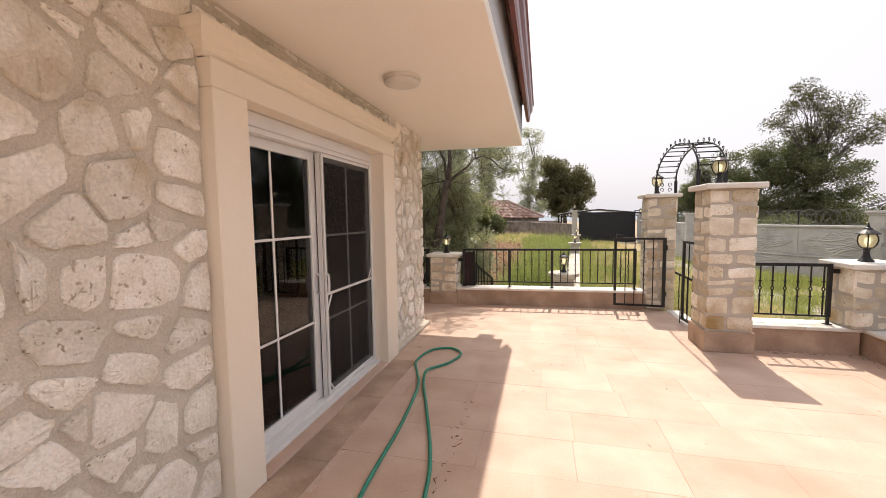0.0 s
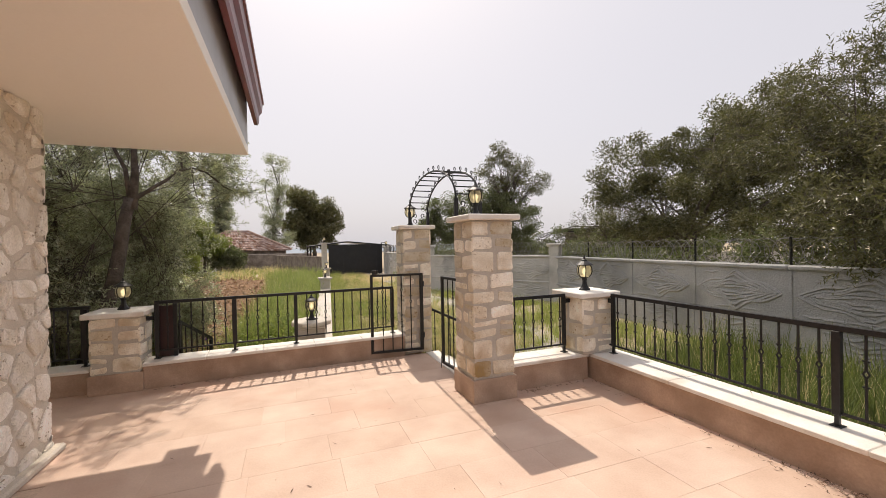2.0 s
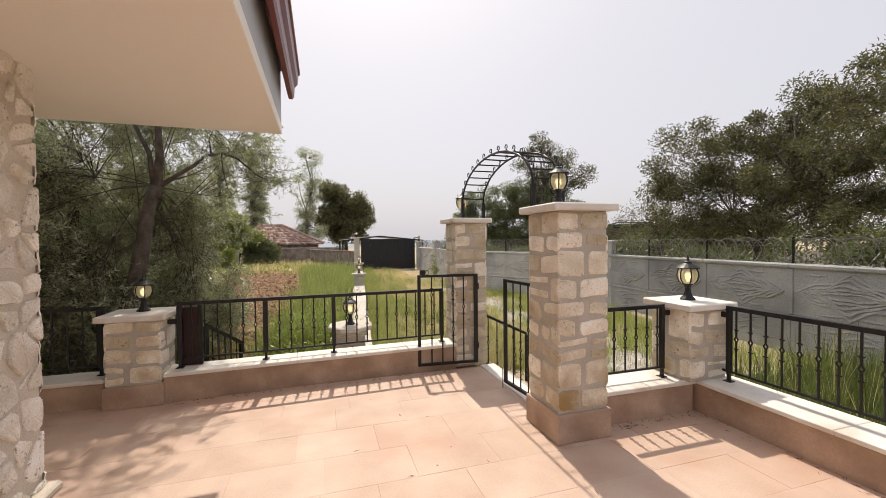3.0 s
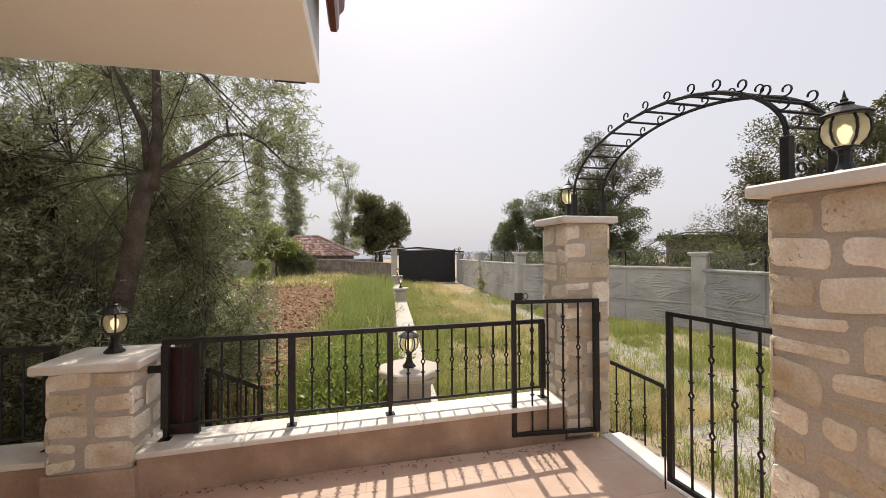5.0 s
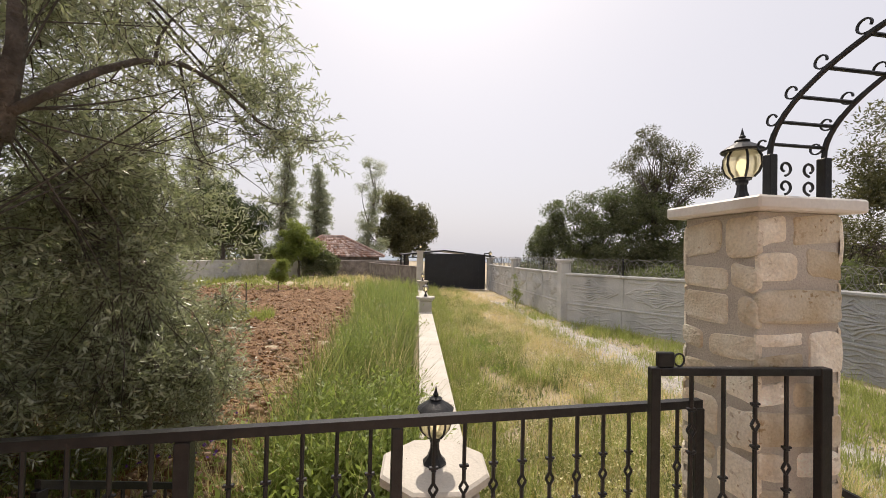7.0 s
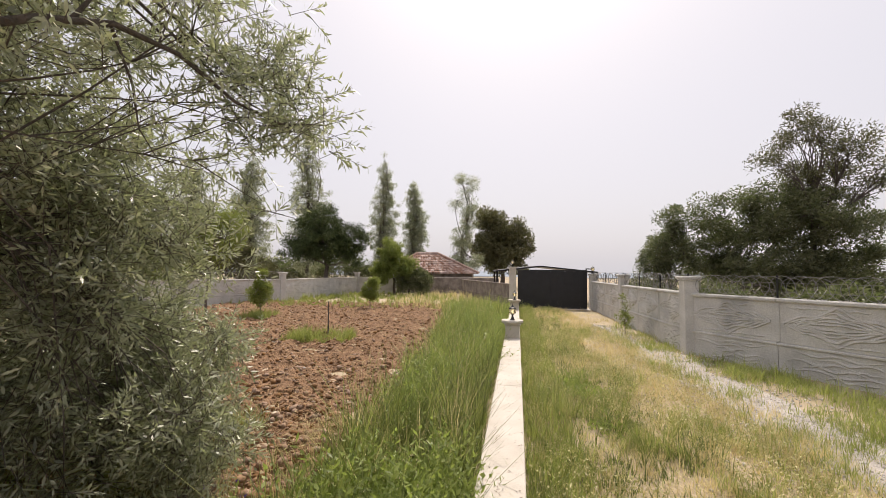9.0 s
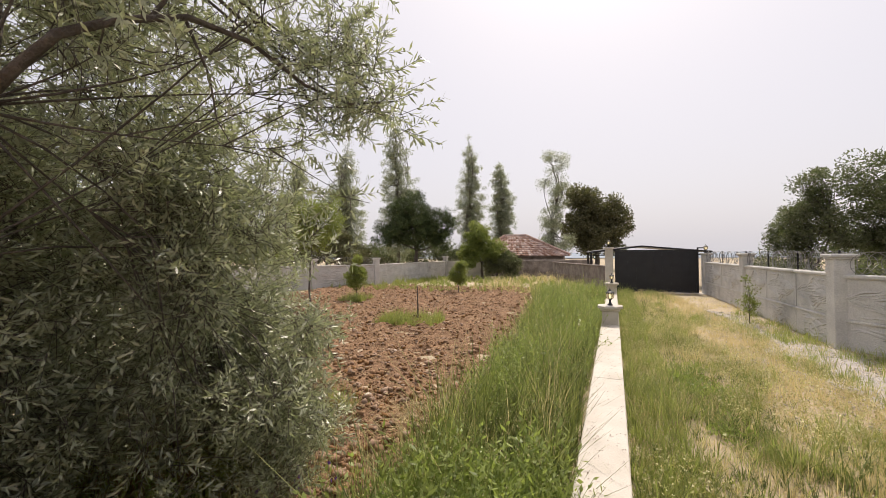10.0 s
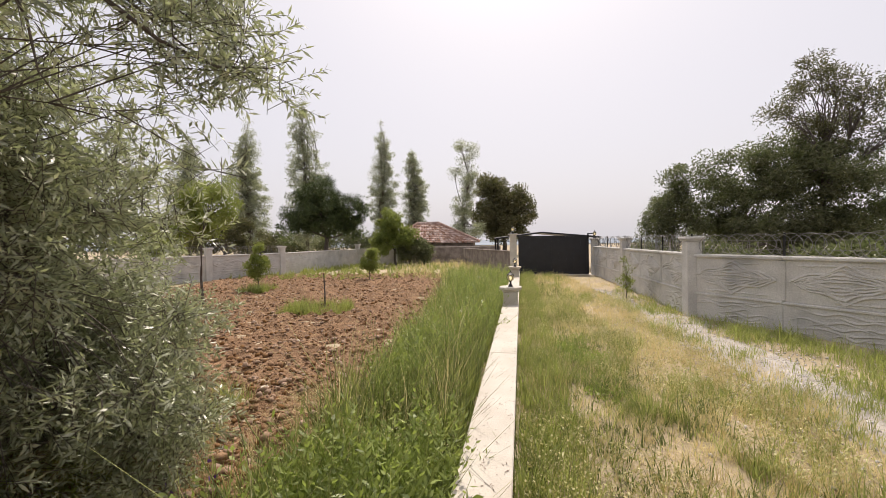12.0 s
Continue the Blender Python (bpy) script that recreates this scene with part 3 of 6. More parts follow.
for q in range(5):
    yq = 1.2 + 0.94 * q
    if yq < DY1:
        part("sill_slab", B((TX + 0.008, yq + 0.002, -0.004), (TX + 0.27, yq + 0.938, 0.006), 0.003), RENDER_B, sur, "brown stone strip along the house wall")
solid("wall_skirting", MB().box((WX - 0.002, DY1 + JR + 0.004, -0.004), (WX + 0.085, CY + 0.06, 0.055), 0.016), MORTAR_H, "pale mortar skirting along the foot of the house wall", "skirting", kind="structure")
# sliding door
DX = WX - 0.10
door = thing("door_1", (DX, DY0, 0.022), "white aluminium sliding glass door with white bars and roller shutter box", "door", kind="structure")
W, Hh = DY1 - DY0, DZ - 0.022
fr = MB()
fr.box((-0.07, 0.0, 0.0), (0.05, 0.045, Hh), 0.003).box((-0.07, W - 0.045, 0.0), (0.05, W, Hh), 0.003)
fr.box((-0.07, 0.046, 0.0), (0.05, W - 0.046, 0.045), 0.003).box((-0.07, 0.046, Hh - 0.13), (0.05, W - 0.046, Hh - 0.095), 0.003)
part("door_frame", fr, ALU, door)
part("shutter_box", B((-0.05, 0.046, Hh - 0.093), (0.055, W - 0.046, Hh), 0.006), ALU, door, "white roller shutter box")
part("track", B((0.0505, 0.02, 0.0), (0.10, W - 0.02, 0.028), 0.004), ALU, door)
H1 = Hh - 0.132


def leaf_panel(y0, y1, x, dark):
    """One sliding leaf: sash, pane, glazing bars, and a fly screen on the outer one."""
    e = 0.08
    p = part("sash", MB().box((x - 0.02, y0, 0.047), (x + 0.02, y0 + e, H1), 0.003).box((x - 0.02, y1 - e, 0.047), (x + 0.02, y1, H1), 0.003).box((x - 0.02, y0 + e + 0.0005, 0.047), (x + 0.02, y1 - e - 0.0005, 0.125), 0.003).box((x - 0.02, y0 + e + 0.0005, H1 - 0.07), (x + 0.02, y1 - e - 0.0005, H1), 0.003), ALU, door)
    g = part("pane", B((x - 0.004, y0 + e, 0.125), (x + 0.004, y1 - e, H1 - 0.07), 0.001), PANE, p)
    g.visible_shadow = False
    mid = y0 + e + (y1 - y0 - 2 * e) * (0.49 if dark else 0.41)
    part("glazing_bar", B((x + 0.0045, mid - 0.009, 0.126), (x + 0.012, mid + 0.009, H1 - 0.071), 0.001), ALU, p)
    for z in (0.715, 1.43):
        part("glazing_bar", B((x + 0.0125, y0 + e + 0.001, z - 0.009), (x + 0.018, y1 - e - 0.001, z + 0.009), 0.001), ALU, p)
    if dark:
        q = part("fly_screen", B((x + 0.0225, y0 + 0.03, 0.09), (x + 0.025, y1 - 0.03, H1 - 0.03), 0.001), SCREEN, p, "dark fly screen")
        q.visible_shadow = False
        part("screen_brace", B((x + 0.0255, y0 + 0.035, 0.925), (x + 0.034, y1 - 0.035, 0.947), 0.002), ALU, p)
        for za, zb, ya, yb in ((0.16, 0.07, y0 + 0.035, y0 + 0.11), (0.80, 0.925, y0 + 0.035, y0 + 0.11), (0.925, 1.04, y1 - 0.12, y1 - 0.04)):
            part("screen_brace", MB().tube([(x + 0.03, ya, za), (x + 0.03, yb, zb)], 0.008, 6), ALU, p)
        part("screen_frame", MB().box((x + 0.0255, y0 + 0.005, 0.06), (x + 0.04, y0 + 0.03, H1 - 0.01), 0.002).box((x + 0.0255, y1 - 0.03, 0.06), (x + 0.04, y1 - 0.005, H1 - 0.01), 0.002), ALU, p)
    ym = y0 + 0.026 if dark else y1 - 0.034
    part("door_handle", MB().tube([(x + 0.021, ym, 0.94), (x + 0.055, ym, 0.96), (x + 0.058, ym, 1.03), (x + 0.055, ym, 1.10), (x + 0.021, ym, 1.12)], 0.010, 6), ALU, p)


leaf_panel(0.046, W / 2 - 0.005, -0.035, False)
leaf_panel(W / 2 - 0.02, W - 0.046, 0.018, True)

# round soffit lamp
sl = thing("ceiling_light", (-0.90, 4.09, SZ), "round white ceiling lamp under the eaves", "ceiling light")
part("base", MB().lathe([(0.15, -0.03), (0.155, -0.028), (0.155, -0.001)], 28), DISC, sl, smooth=False)
part("diffuser", MB().lathe([(0.01, -0.066), (0.10, -0.064), (0.145, -0.055), (0.152, -0.0305)], 28), DISC, sl, smooth=True)


# ---- stone patterns ----
def clip(poly, nx, ny, d):
    """The part of poly where nx*x + ny*y <= d."""
    out = []
    for i, p in enumerate(poly):
        q = poly[(i + 1) % len(poly)]
        a, b = nx * p[0] + ny * p[1] - d, nx * q[0] + ny * q[1] - d
        if a <= 0:
            out.append(p)
        if (a < 0 < b) or (b < 0 < a):
            s = a / (a - b)
            out.append((p[0] + (q[0] - p[0]) * s, p[1] + (q[1] - p[1]) * s))
    return out


def rubble(u0, u1, v0, v1, cell, seed, gap=0.013, stretch=1.35, jv=0.42):
    """Rounded cells of a jittered pattern that fill a rectangle, with mortar gaps."""
    rng2 = random.Random(seed)
    pts = []
    nv = max(1, round((v1 - v0) / cell))
    for j in range(nv):
        nu = max(1, round((u1 - u0) / (cell * stretch * rng2.uniform(0.8, 1.25))))
        for i in range(nu):
            pts.append((u0 + (u1 - u0) * (i + 0.5 + rng2.uniform(-0.42, 0.42)) / nu, v0 + (v1 - v0) * (j + 0.5 + rng2.uniform(-jv, jv)) / nv))
    wt = [cell * (rng2.random() ** 1.6) * 0.75 for _ in pts]
    cells = []
    for k, p in enumerate(pts):
        poly = [(u0, v0), (u1, v0), (u1, v1), (u0, v1)]
        near = sorted(range(len(pts)), key=lambda q: (pts[q][0] - p[0]) ** 2 + (pts[q][1] - p[1]) ** 2)[1:20]
        for q in near:
            dx, dy = pts[q][0] - p[0], pts[q][1] - p[1]
            L = math.hypot(dx, dy)
            g = gap * rng2.uniform(0.4, 2.3)
            away = (L * L + wt[k] ** 2 - wt[q] ** 2) / (2 * L)
            poly = clip(poly, dx / L, dy / L, (p[0] * dx + p[1] * dy) / L + away - g)
            if len(poly) < 3:
                break
        if len(poly) < 3:
            continue
        for _ in range(2):
            nxt = []
            for i, a in enumerate(poly):
                b = poly[(i + 1) % len(poly)]
                nxt += [(a[0] * 0.86 + b[0] * 0.14, a[1] * 0.86 + b[1] * 0.14), (a[0] * 0.14 + b[0] * 0.86, a[1] * 0.14 + b[1] * 0.86)]
            poly = nxt
            if len(poly) > 14:
                break
        poly = [(a + rng2.uniform(-0.008, 0.008), b + rng2.uniform(-0.008, 0.008)) for a, b in poly]
        cells.append(poly)
    return cells


def coursed(u0, u1, v0, v1, seed, rows=(0.12, 0.21), lens=(0.13, 0.34), gap=0.017):
    """Uneven squared stones in rough courses that fill a rectangle, with mortar gaps."""
    r = random.Random(seed)
    out = []
    v = v0
    while v < v1 - 0.03:
        h = r.uniform(*rows)
        if v1 - (v + h) < rows[0] * 0.7:
            h = v1 - v
        u = u0
        while u < u1 - 0.02:
            w = r.uniform(*lens)
            if u1 - (u + w) < lens[0] * 0.7:
                w = u1 - u
            tall = h if r.random() < 0.85 or h < 0.18 else h * r.uniform(0.45, 0.6)
            for a, b in ((0.0, tall), (tall, h)):
                if b - a < 0.035:
                    continue
                g = [gap * r.uniform(0.35, 1.7) for _ in range(4)]
                x0, x1, y0, y1 = u + g[0], u + w - g[1], v + a + g[2], v + b - g[3]
                if u - u0 < 0.001:
                    x0 = u0
                if u1 - (u + w) < 0.001:
                    x1 = u1
                c = min(0.03, (x1 - x0) * 0.25, (y1 - y0) * 0.3)
                k = r.uniform(-0.012, 0.012)
                pts = []
                for (px, py), (ax, ay), (bx, by) in (((x0, y0), (0, 1), (1, 0)), ((x1, y0), (-1, 0), (0, 1)), ((x1, y1), (0, -1), (-1, 0)), ((x0, y1), (1, 0), (0, -1))):
                    q = c * r.uniform(0.35, 1.3)
                    sk = k if px == x0 else -k
                    pts += [(px + ax * q, py + ay * q + sk), (px + (ax + bx) * q * 0.32, py + (ay + by) * q * 0.32 + sk), (px + bx * q, py + by * q + sk)]
                    nx, ny = {(x0, y0): (x1, y0), (x1, y0): (x1, y1), (x1, y1): (x0, y1), (x0, y1): (x0, y0)}[px, py]
                    pts.append(((px + nx) / 2 + r.uniform(-0.006, 0.006), (py + ny) / 2 + r.uniform(-0.007, 0.007)))
                out.append(pts)
            u += w
        v += h
    return out


# ---- masonry pillars, parapets and copings ----
def pillar(name, x0, x1, y0, y1, h, label, plinth=0.0, over=0.06, cap=0.06, seed=1, base_z=0.0, group="stone pillars of the terrace", course=(0.13, 0.21), stone=None):
    """A square pillar of coursed stone blocks with a stone cap, and a clad plinth if plinth is given."""
    rng = random.Random(seed)
    c = ((x0 + x1) / 2, (y0 + y1) / 2, base_z)
    t = thing(name, c, label, "pillar", group)
    hx, hy = (x1 - x0) / 2, (y1 - y0) / 2
    H = h - base_z
    part("core", B((-hx + 0.007, -hy + 0.007, 0.0), (hx - 0.007, hy - 0.007, H - cap), 0.006), MORTAR, t, "grey mortar")
    if plinth:
        part("plinth", B((-hx - 0.02, -hy - 0.02, 0), (hx + 0.02, hy + 0.02, plinth), 0.006), RENDER_B, t, "brown stone plinth")
    for side in range(4):
        half = hx if side % 2 == 0 else hy
        u = [(1, 0, 0), (0, 1, 0), (-1, 0, 0), (0, -1, 0)][side]
        w = [(0, -1, 0), (1, 0, 0), (0, 1, 0), (-1, 0, 0)][side]
        off = hy if side % 2 == 0 else hx
        o = tuple(q * (off - 0.02) for q in w)
        for outline in coursed(-half + 0.001, half - 0.001, plinth + 0.005, H - cap - 0.004, seed * 10 + side, (0.14, 0.24), (0.15, 0.34), 0.019):
            part("stone", MB().stone(outline, 0.022 + rng.uniform(-0.004, 0.006), o, u, (0, 0, 1), w, rng, 0.010), stone or STONE_P, t)
    part("cap", MB().box((-hx - over, -hy - over, H - cap), (hx + over, hy + over, H), 0.010), MARBLE, t, "pale stone cap slab")
    return t


def parapet(name, x0, x1, y0, y1, h, label, over=0.035, n=4, turn=0.0):
    """A low clad wall with a pale coping in lengths, along its longer side."""
    t = thing(name, pose((x0 + x1) / 2, (y0 + y1) / 2, 0, 0, 0, turn), label, "low wall", "low walls of the terrace")
    cx, cy = (x0 + x1) / 2, (y0 + y1) / 2
    hx, hy = (x1 - x0) / 2, (y1 - y0) / 2
    part("wall", B((-hx, -hy, -0.5), (hx, hy, h - 0.04), 0.006), RENDER_B, t, "brown stone cladding")
    for i in range(n):
        a, b = i / n, (i + 1) / n
        if hx > hy:
            lo, hi = (-hx + 2 * hx * a + 0.001, -hy - over, h - 0.0395), (-hx + 2 * hx * b - 0.001, hy + over, h)
        else:
            lo, hi = (-hx - over, -hy + 2 * hy * a + 0.001, h - 0.0395), (hx + over, -hy + 2 * hy * b - 0.001, h)
        part("coping", B(lo, hi, 0.006), MARBLE, t, "pale marble coping slab")
    return t


PH = 0.31
pillar("gate_pillar", 2.09, 2.56, 5.95, 6.42, 1.93, "tall square pillar of coursed yellow limestone with brown plinth", plinth=0.24, seed=3, over=0.065)
pillar("gate_pillar", 1.95, 2.38, 8.05, 8.48, 1.93, "tall square pillar of coursed yellow limestone beside the open gate", seed=8, over=0.06)
pillar("low_pillar", -1.75, -1.27, 7.88, 8.30, 0.925, "low square pillar of yellow limestone with a pale cap", plinth=0.22, seed=12, over=0.06)
pillar("low_pillar", 3.52, 3.98, 6.02, 6.46, 1.035, "low square limestone pillar at the terrace corner", base_z=PH, plinth=0.0, seed=5, over=0.06)
parapet("low_wall", -1.27, 1.95, 7.99, 8.26, PH, "low brown parapet with pale marble coping", n=5, turn=3.0)
parapet("low_wall", -7.0, -1.78, 7.97, 8.24, PH - 0.02, "low brown parapet with pale marble coping in shade", n=5)
parapet("low_wall", 2.58, 3.655, 6.10, 6.40, PH, "short low brown parapet between two pillars", n=2)
parapet("low_wall", 3.69, 4.04, -6.0, 6.40, PH, "long low brown parapet with pale marble coping", n=9)


# ---- iron railings ----
def ornament(m, z, x=0.0, s=1.55):
    """A pierced diamond with a collar above and below on a baluster."""
    d, hgt = 0.011 * s, 0.018 * s
    ends = [(x, 0, z + hgt), (x + d, 0, z), (x, 0, z - hgt), (x - d, 0, z)]
    for i in range(4):
        m.tube([ends[i], ends[(i + 1) % 4]], 0.0062, 6)
    for k in (-1, 1):
        zz = z + k * 0.056 * s
        m.box((x - 0.019, -0.008, zz - 0.005), (x + 0.019, 0.008, zz + 0.005), 0.002)
        m.box((x - 0.010, -0.010, zz - 0.013), (x + 0.010, 0.010, zz - 0.0055), 0.002)


def baluster_mesh(h, zs):
    m = MB()
    cuts = sorted([0.0] + [q for z in zs for q in (z - 0.028, z + 0.028)] + [h])
    for i in range(0, len(cuts), 2):
        m.tube([(0, 0, cuts[i]), (0, 0, cuts[i + 1])], 0.0085, 6)
    for z in zs:
        ornament(m, z)
    return m.mesh("baluster", IRON)


def railing(name, a, b, h, zb, posts, label, step=0.125, feet=True, zs=(0.33,), drop=0.0):
    """Iron railing from a to b: square posts at the given shares, rails, one baluster every step. drop: fall of the far end."""
    a, b = Vector(a), Vector(b)
    L = (b - a).length
    ang = math.degrees(math.atan2(b.y - a.y, b.x - a.x))
    t = thing(name, pose(a.x, a.y, a.z, 0, 0, ang), label, "railing", "iron railings")
    fall = lambda x: -drop * x / L

    def bar(nm, z, r):
        m = MB()
        m.v = [(x, y, z + zz + fall(x)) for x in (0, L) for y, zz in ((-r, 0), (r, 0), (r, 2 * r), (-r, 2 * r))]
        m.f = [(0, 1, 5, 4), (1, 2, 6, 5), (2, 3, 7, 6), (3, 0, 4, 7), (3, 2, 1, 0), (4, 5, 6, 7)]
        part(nm, m, IRON, t)

    bar("top_rail", h - 0.035, 0.018)
    bar("bottom_rail", zb, 0.009)
    xs = []
    for s, wd in posts:
        x = s * L
        xs.append(x)
        p = part("post", B((x - wd, -wd, zb - 0.005 + fall(x)), (x + wd, wd, h - 0.036 + fall(x)), 0.003), IRON, t)
        if feet:
            part("foot", MB().box((x - 0.014, -0.014, 0.008 + fall(x)), (x + 0.014, 0.014, zb - 0.0055 + fall(x)), 0.002).box((x - 0.036, -0.036, 0.0 + fall(x)), (x + 0.036, 0.036, 0.0075 + fall(x)), 0.003), IRON, p)
    me = baluster_mesh(h - 0.036 - zb - 0.018, zs)
    x = step
    while x < L - 0.04:
        if all(abs(x - q) > 0.045 for q in xs):
            part("baluster", me, IRON, t, at=(x, 0, zb + 0.018 + fall(x)))
        x += step
    return t


RH = 0.70
railing("railing", (-1.17, 8.06, PH), (1.82, 8.215, PH), RH, 0.085, [(0.006, 0.024), (0.285, 0.026), (0.535, 0.022), (0.994, 0.024)], "black wrought iron railing on a low parapet", zs=(0.30,))
railing("railing", (2.62, 6.24, PH), (3.44, 6.24, PH), RH, 0.085, [(0.98, 0.02)], "short black wrought iron railing between pillars", zs=(0.30,))
railing("railing", (3.90, 6.0, PH), (3.90, -5.8, PH), RH, 0.085, [(0.005, 0.02), (0.178, 0.024), (0.36, 0.024), (0.54, 0.024), (0.72, 0.024), (0.9, 0.024)], "long black wrought iron railing on the side parapet", zs=(0.30,))
railing("railing", (-6.9, 8.12, PH - 0.02), (-1.82, 8.12, PH - 0.02), RH, 0.085, [(0.005, 0.02), (0.5, 0.024), (0.99, 0.03)], "black wrought iron railing in the shade of trees", zs=(0.30,))
for nm, lo, hi in (("post", (-1.262, 8.05, 0.78), (-1.18, 8.075, 0.83)), ("post", (3.44, 6.225, 0.90), (3.512, 6.25, 0.95)), ("post", (3.885, 5.92, 0.90), (3.915, 6.012, 0.95))):
    solid("rail_bracket", B(lo, hi, 0.004), IRON, "small black iron bracket tying the railing to a pillar", "bracket", "railing brackets")
# stair railings beyond the parapet
railing("stair_railing", (-1.0, 8.42, -0.25), (-0.74, 9.05, -0.25), 0.95, 0.20, [(0.01, 0.02), (0.98, 0.02)], "black iron stair railing going down to the garden", zs=(0.32,), drop=0.38, feet=False, step=0.115)
railing("stair_railing", (2.46, 8.50, -0.34), (3.02, 8.14, -0.34), 0.96, 0.25, [(0.01, 0.016), (0.99, 0.02)], "black iron stair railing beside the gate steps", zs=(0.30,), drop=0.27, feet=False, step=0.125)
solid("threshold", B((NX - 0.15, 6.43, -0.5), (NX + 0.06, 8.04, 0.004), 0.008), MARBLE, "pale stone threshold of the gate", "threshold")
solid("step", B((NX + 0.062, 6.5, -0.5), (NX + 0.34, 8.30, -0.17), 0.008), CONC_W, "pale concrete step below the gate", "step", "steps at the gate")
for i in range(2):
    solid("step", B((-1.9, 8.26 + 0.32 * i, -0.5), (-1.05, 8.58 + 0.32 * i, 0.0 - 0.16 * (i + 1)), 0.008), MARBLE, "stone step down to the garden in shade", "step", "steps to the garden")


def gate_leaf(name, m, w, h, rows, label, lock=False):
    """A swinging iron gate leaf, hinge at its local origin, reaching along +x."""
    t = thing(name, m, label, "gate", "leaves of the terrace gate")
    part("hinge_stile", B((-0.024, -0.02, 0), (0.024, 0.02, h), 0.003), IRON, t)
    part("lock_stile", B((w - 0.04, -0.016, 0), (w, 0.016, h), 0.003), IRON, t)
    part("top_bar", B((0.0245, -0.016, h - 0.032), (w - 0.0405, 0.016, h), 0.003), IRON, t)
    part("bottom_bar", B((0.0245, -0.016, 0), (w - 0.0405, 0.016, 0.032), 0.003), IRON, t)
    n = len(rows)
    for i, zs in enumerate(rows):
        x = 0.0245 + (w - 0.065) * (i + 1) / (n + 1)
        part("baluster", baluster_mesh(h - 0.066, zs), IRON, t, at=(x, 0, 0.033))
    for z in (0.18, h - 0.2):
        part("hinge", MB().tube([(-0.032, 0.0, z), (-0.032, 0.0, z + 0.08)], 0.012, 8), IRON, t)
    if lock:
        b = part("lock_box", B((w - 0.10, -0.012, h + 0.001), (w - 0.03, 0.012, h + 0.062), 0.004), IRON, t, "black lock case")
        part("latch_ring", MB().tube([(w - 0.125 + 0.022 * math.cos(a), 0, h + 0.03 + 0.026 * math.sin(a)) for a in np.linspace(0, math.tau, 13)[:-1]], 0.004, 6, close=True), IRON, b)
    else:
        part("bolt", MB().tube([(w + 0.008, 0.02, -0.06), (w + 0.008, 0.02, 0.16)], 0.006, 6), IRON, t)
    return t


gate_leaf("gate_leaf", pose(2.20, 7.99, 0.06, 0, 0, 175.5), 0.76, 1.15, [(0.70,), (0.88, 0.42), (0.58,), (0.86, 0.40)], "open black iron gate leaf with lock case", lock=True)
gate_leaf("gate_leaf", pose(2.30, 6.46, 0.06, 0, 0, 95.0), 0.76, 1.15, [(0.88, 0.42), (0.64,), (0.86, 0.40), (0.60,)], "closed black iron gate leaf with floor bolt")


# ---- arch over the gate ----
def scroll(m, c, r, along, up, w=0.006):
    pts = []
    for i in range(15):
        a = i / 14 * math.tau * 0.95
        rr = r * (1 - 0.55 * i / 14)
        pts.append(Vector(c) + Vector(up) * (r + rr * -math.cos(a)) + Vector(along) * rr * math.sin(a))
    m.tube(pts, w, 5)


def band_scroll(c, r, along, up, half=0.0045, th=0.0028):
    """A curl of flat iron that leaves the bow along its run and rolls up outwards."""
    c, along, up = Vector(c), Vector(along), Vector(up)
    mid = [c - along * r * 1.5 + up * 0.006, c - along * r * 0.8 + up * 0.008]
    for i in range(14):
        a = i / 13 * math.tau * 0.88
        rr = r * (1 - 0.45 * i / 13)
        mid.append(c + up * (r - rr * math.cos(a) + 0.010) + along * rr * math.sin(a))
    m, n, side = MB(), len(mid), Vector((1, 0, 0))
    for i, p in enumerate(mid):
        d = (mid[min(i + 1, n - 1)] - mid[max(i - 1, 0)]).normalized()
        o = d.cross(side) * th
        m.v += [tuple(p + side * half + o), tuple(p - side * half + o), tuple(p - side * half - o), tuple(p + side * half - o)]
    for i in range(n - 1):
        for j in range(4):
            m.f.append((i * 4 + j, i * 4 + (j + 1) % 4, i * 4 + 4 + (j + 1) % 4, i * 4 + 4 + j))
    m.f += [(3, 2, 1, 0), tuple(range(n * 4 - 4, n * 4))]
    return m


AW, AZ, AR = 0.90, 0.205, 0.43
ARCH_X = (-0.17, 0.12)
arch = thing("garden_arch", (2.25, 7.22, 1.93), "black wrought iron arch with scrolls between two gate pillars", "arch")


def on_bow(x, a):
    return Vector((x, -AW * math.cos(a), AZ + AR * math.sin(a)))


for sx in ARCH_X:
    for sy in (-1, 1):
        part("post", B((sx - 0.020, sy * AW - 0.020, 0), (sx + 0.020, sy * AW + 0.020, AZ), 0.003), IRON, arch)
    part("bow", MB().tube([on_bow(sx, math.pi * i / 40) for i in range(41)], 0.0115, 6), IRON, arch)
    for i in range(15):
        a = math.pi * (0.035 + 0.93 * i / 14)
        run = (on_bow(sx, a + 0.01) - on_bow(sx, a - 0.01)).normalized()
        up = Vector((1, 0, 0)).cross(run)
        up = up if up.z > 0 else -up
        part("scroll", band_scroll(on_bow(sx, a), 0.032, run if a > math.pi / 2 else -run, up), IRON, arch)
for i in range(15):
    a = math.pi * (0.035 + 0.93 * i / 14)
    part("rung", MB().tube([on_bow(ARCH_X[0], a), on_bow(ARCH_X[1], a)], 0.008, 6), IRON, arch)
for sy in (-1, 1):
    for q in (0.03, 0.115):
        for x, d in ((-0.09, 1), (0.04, -1)):
            m = MB()
            scroll(m, (x, sy * AW, q), 0.034, (d, 0, 0), (0, 0, 1))
            part("scroll", m, IRON, arch)


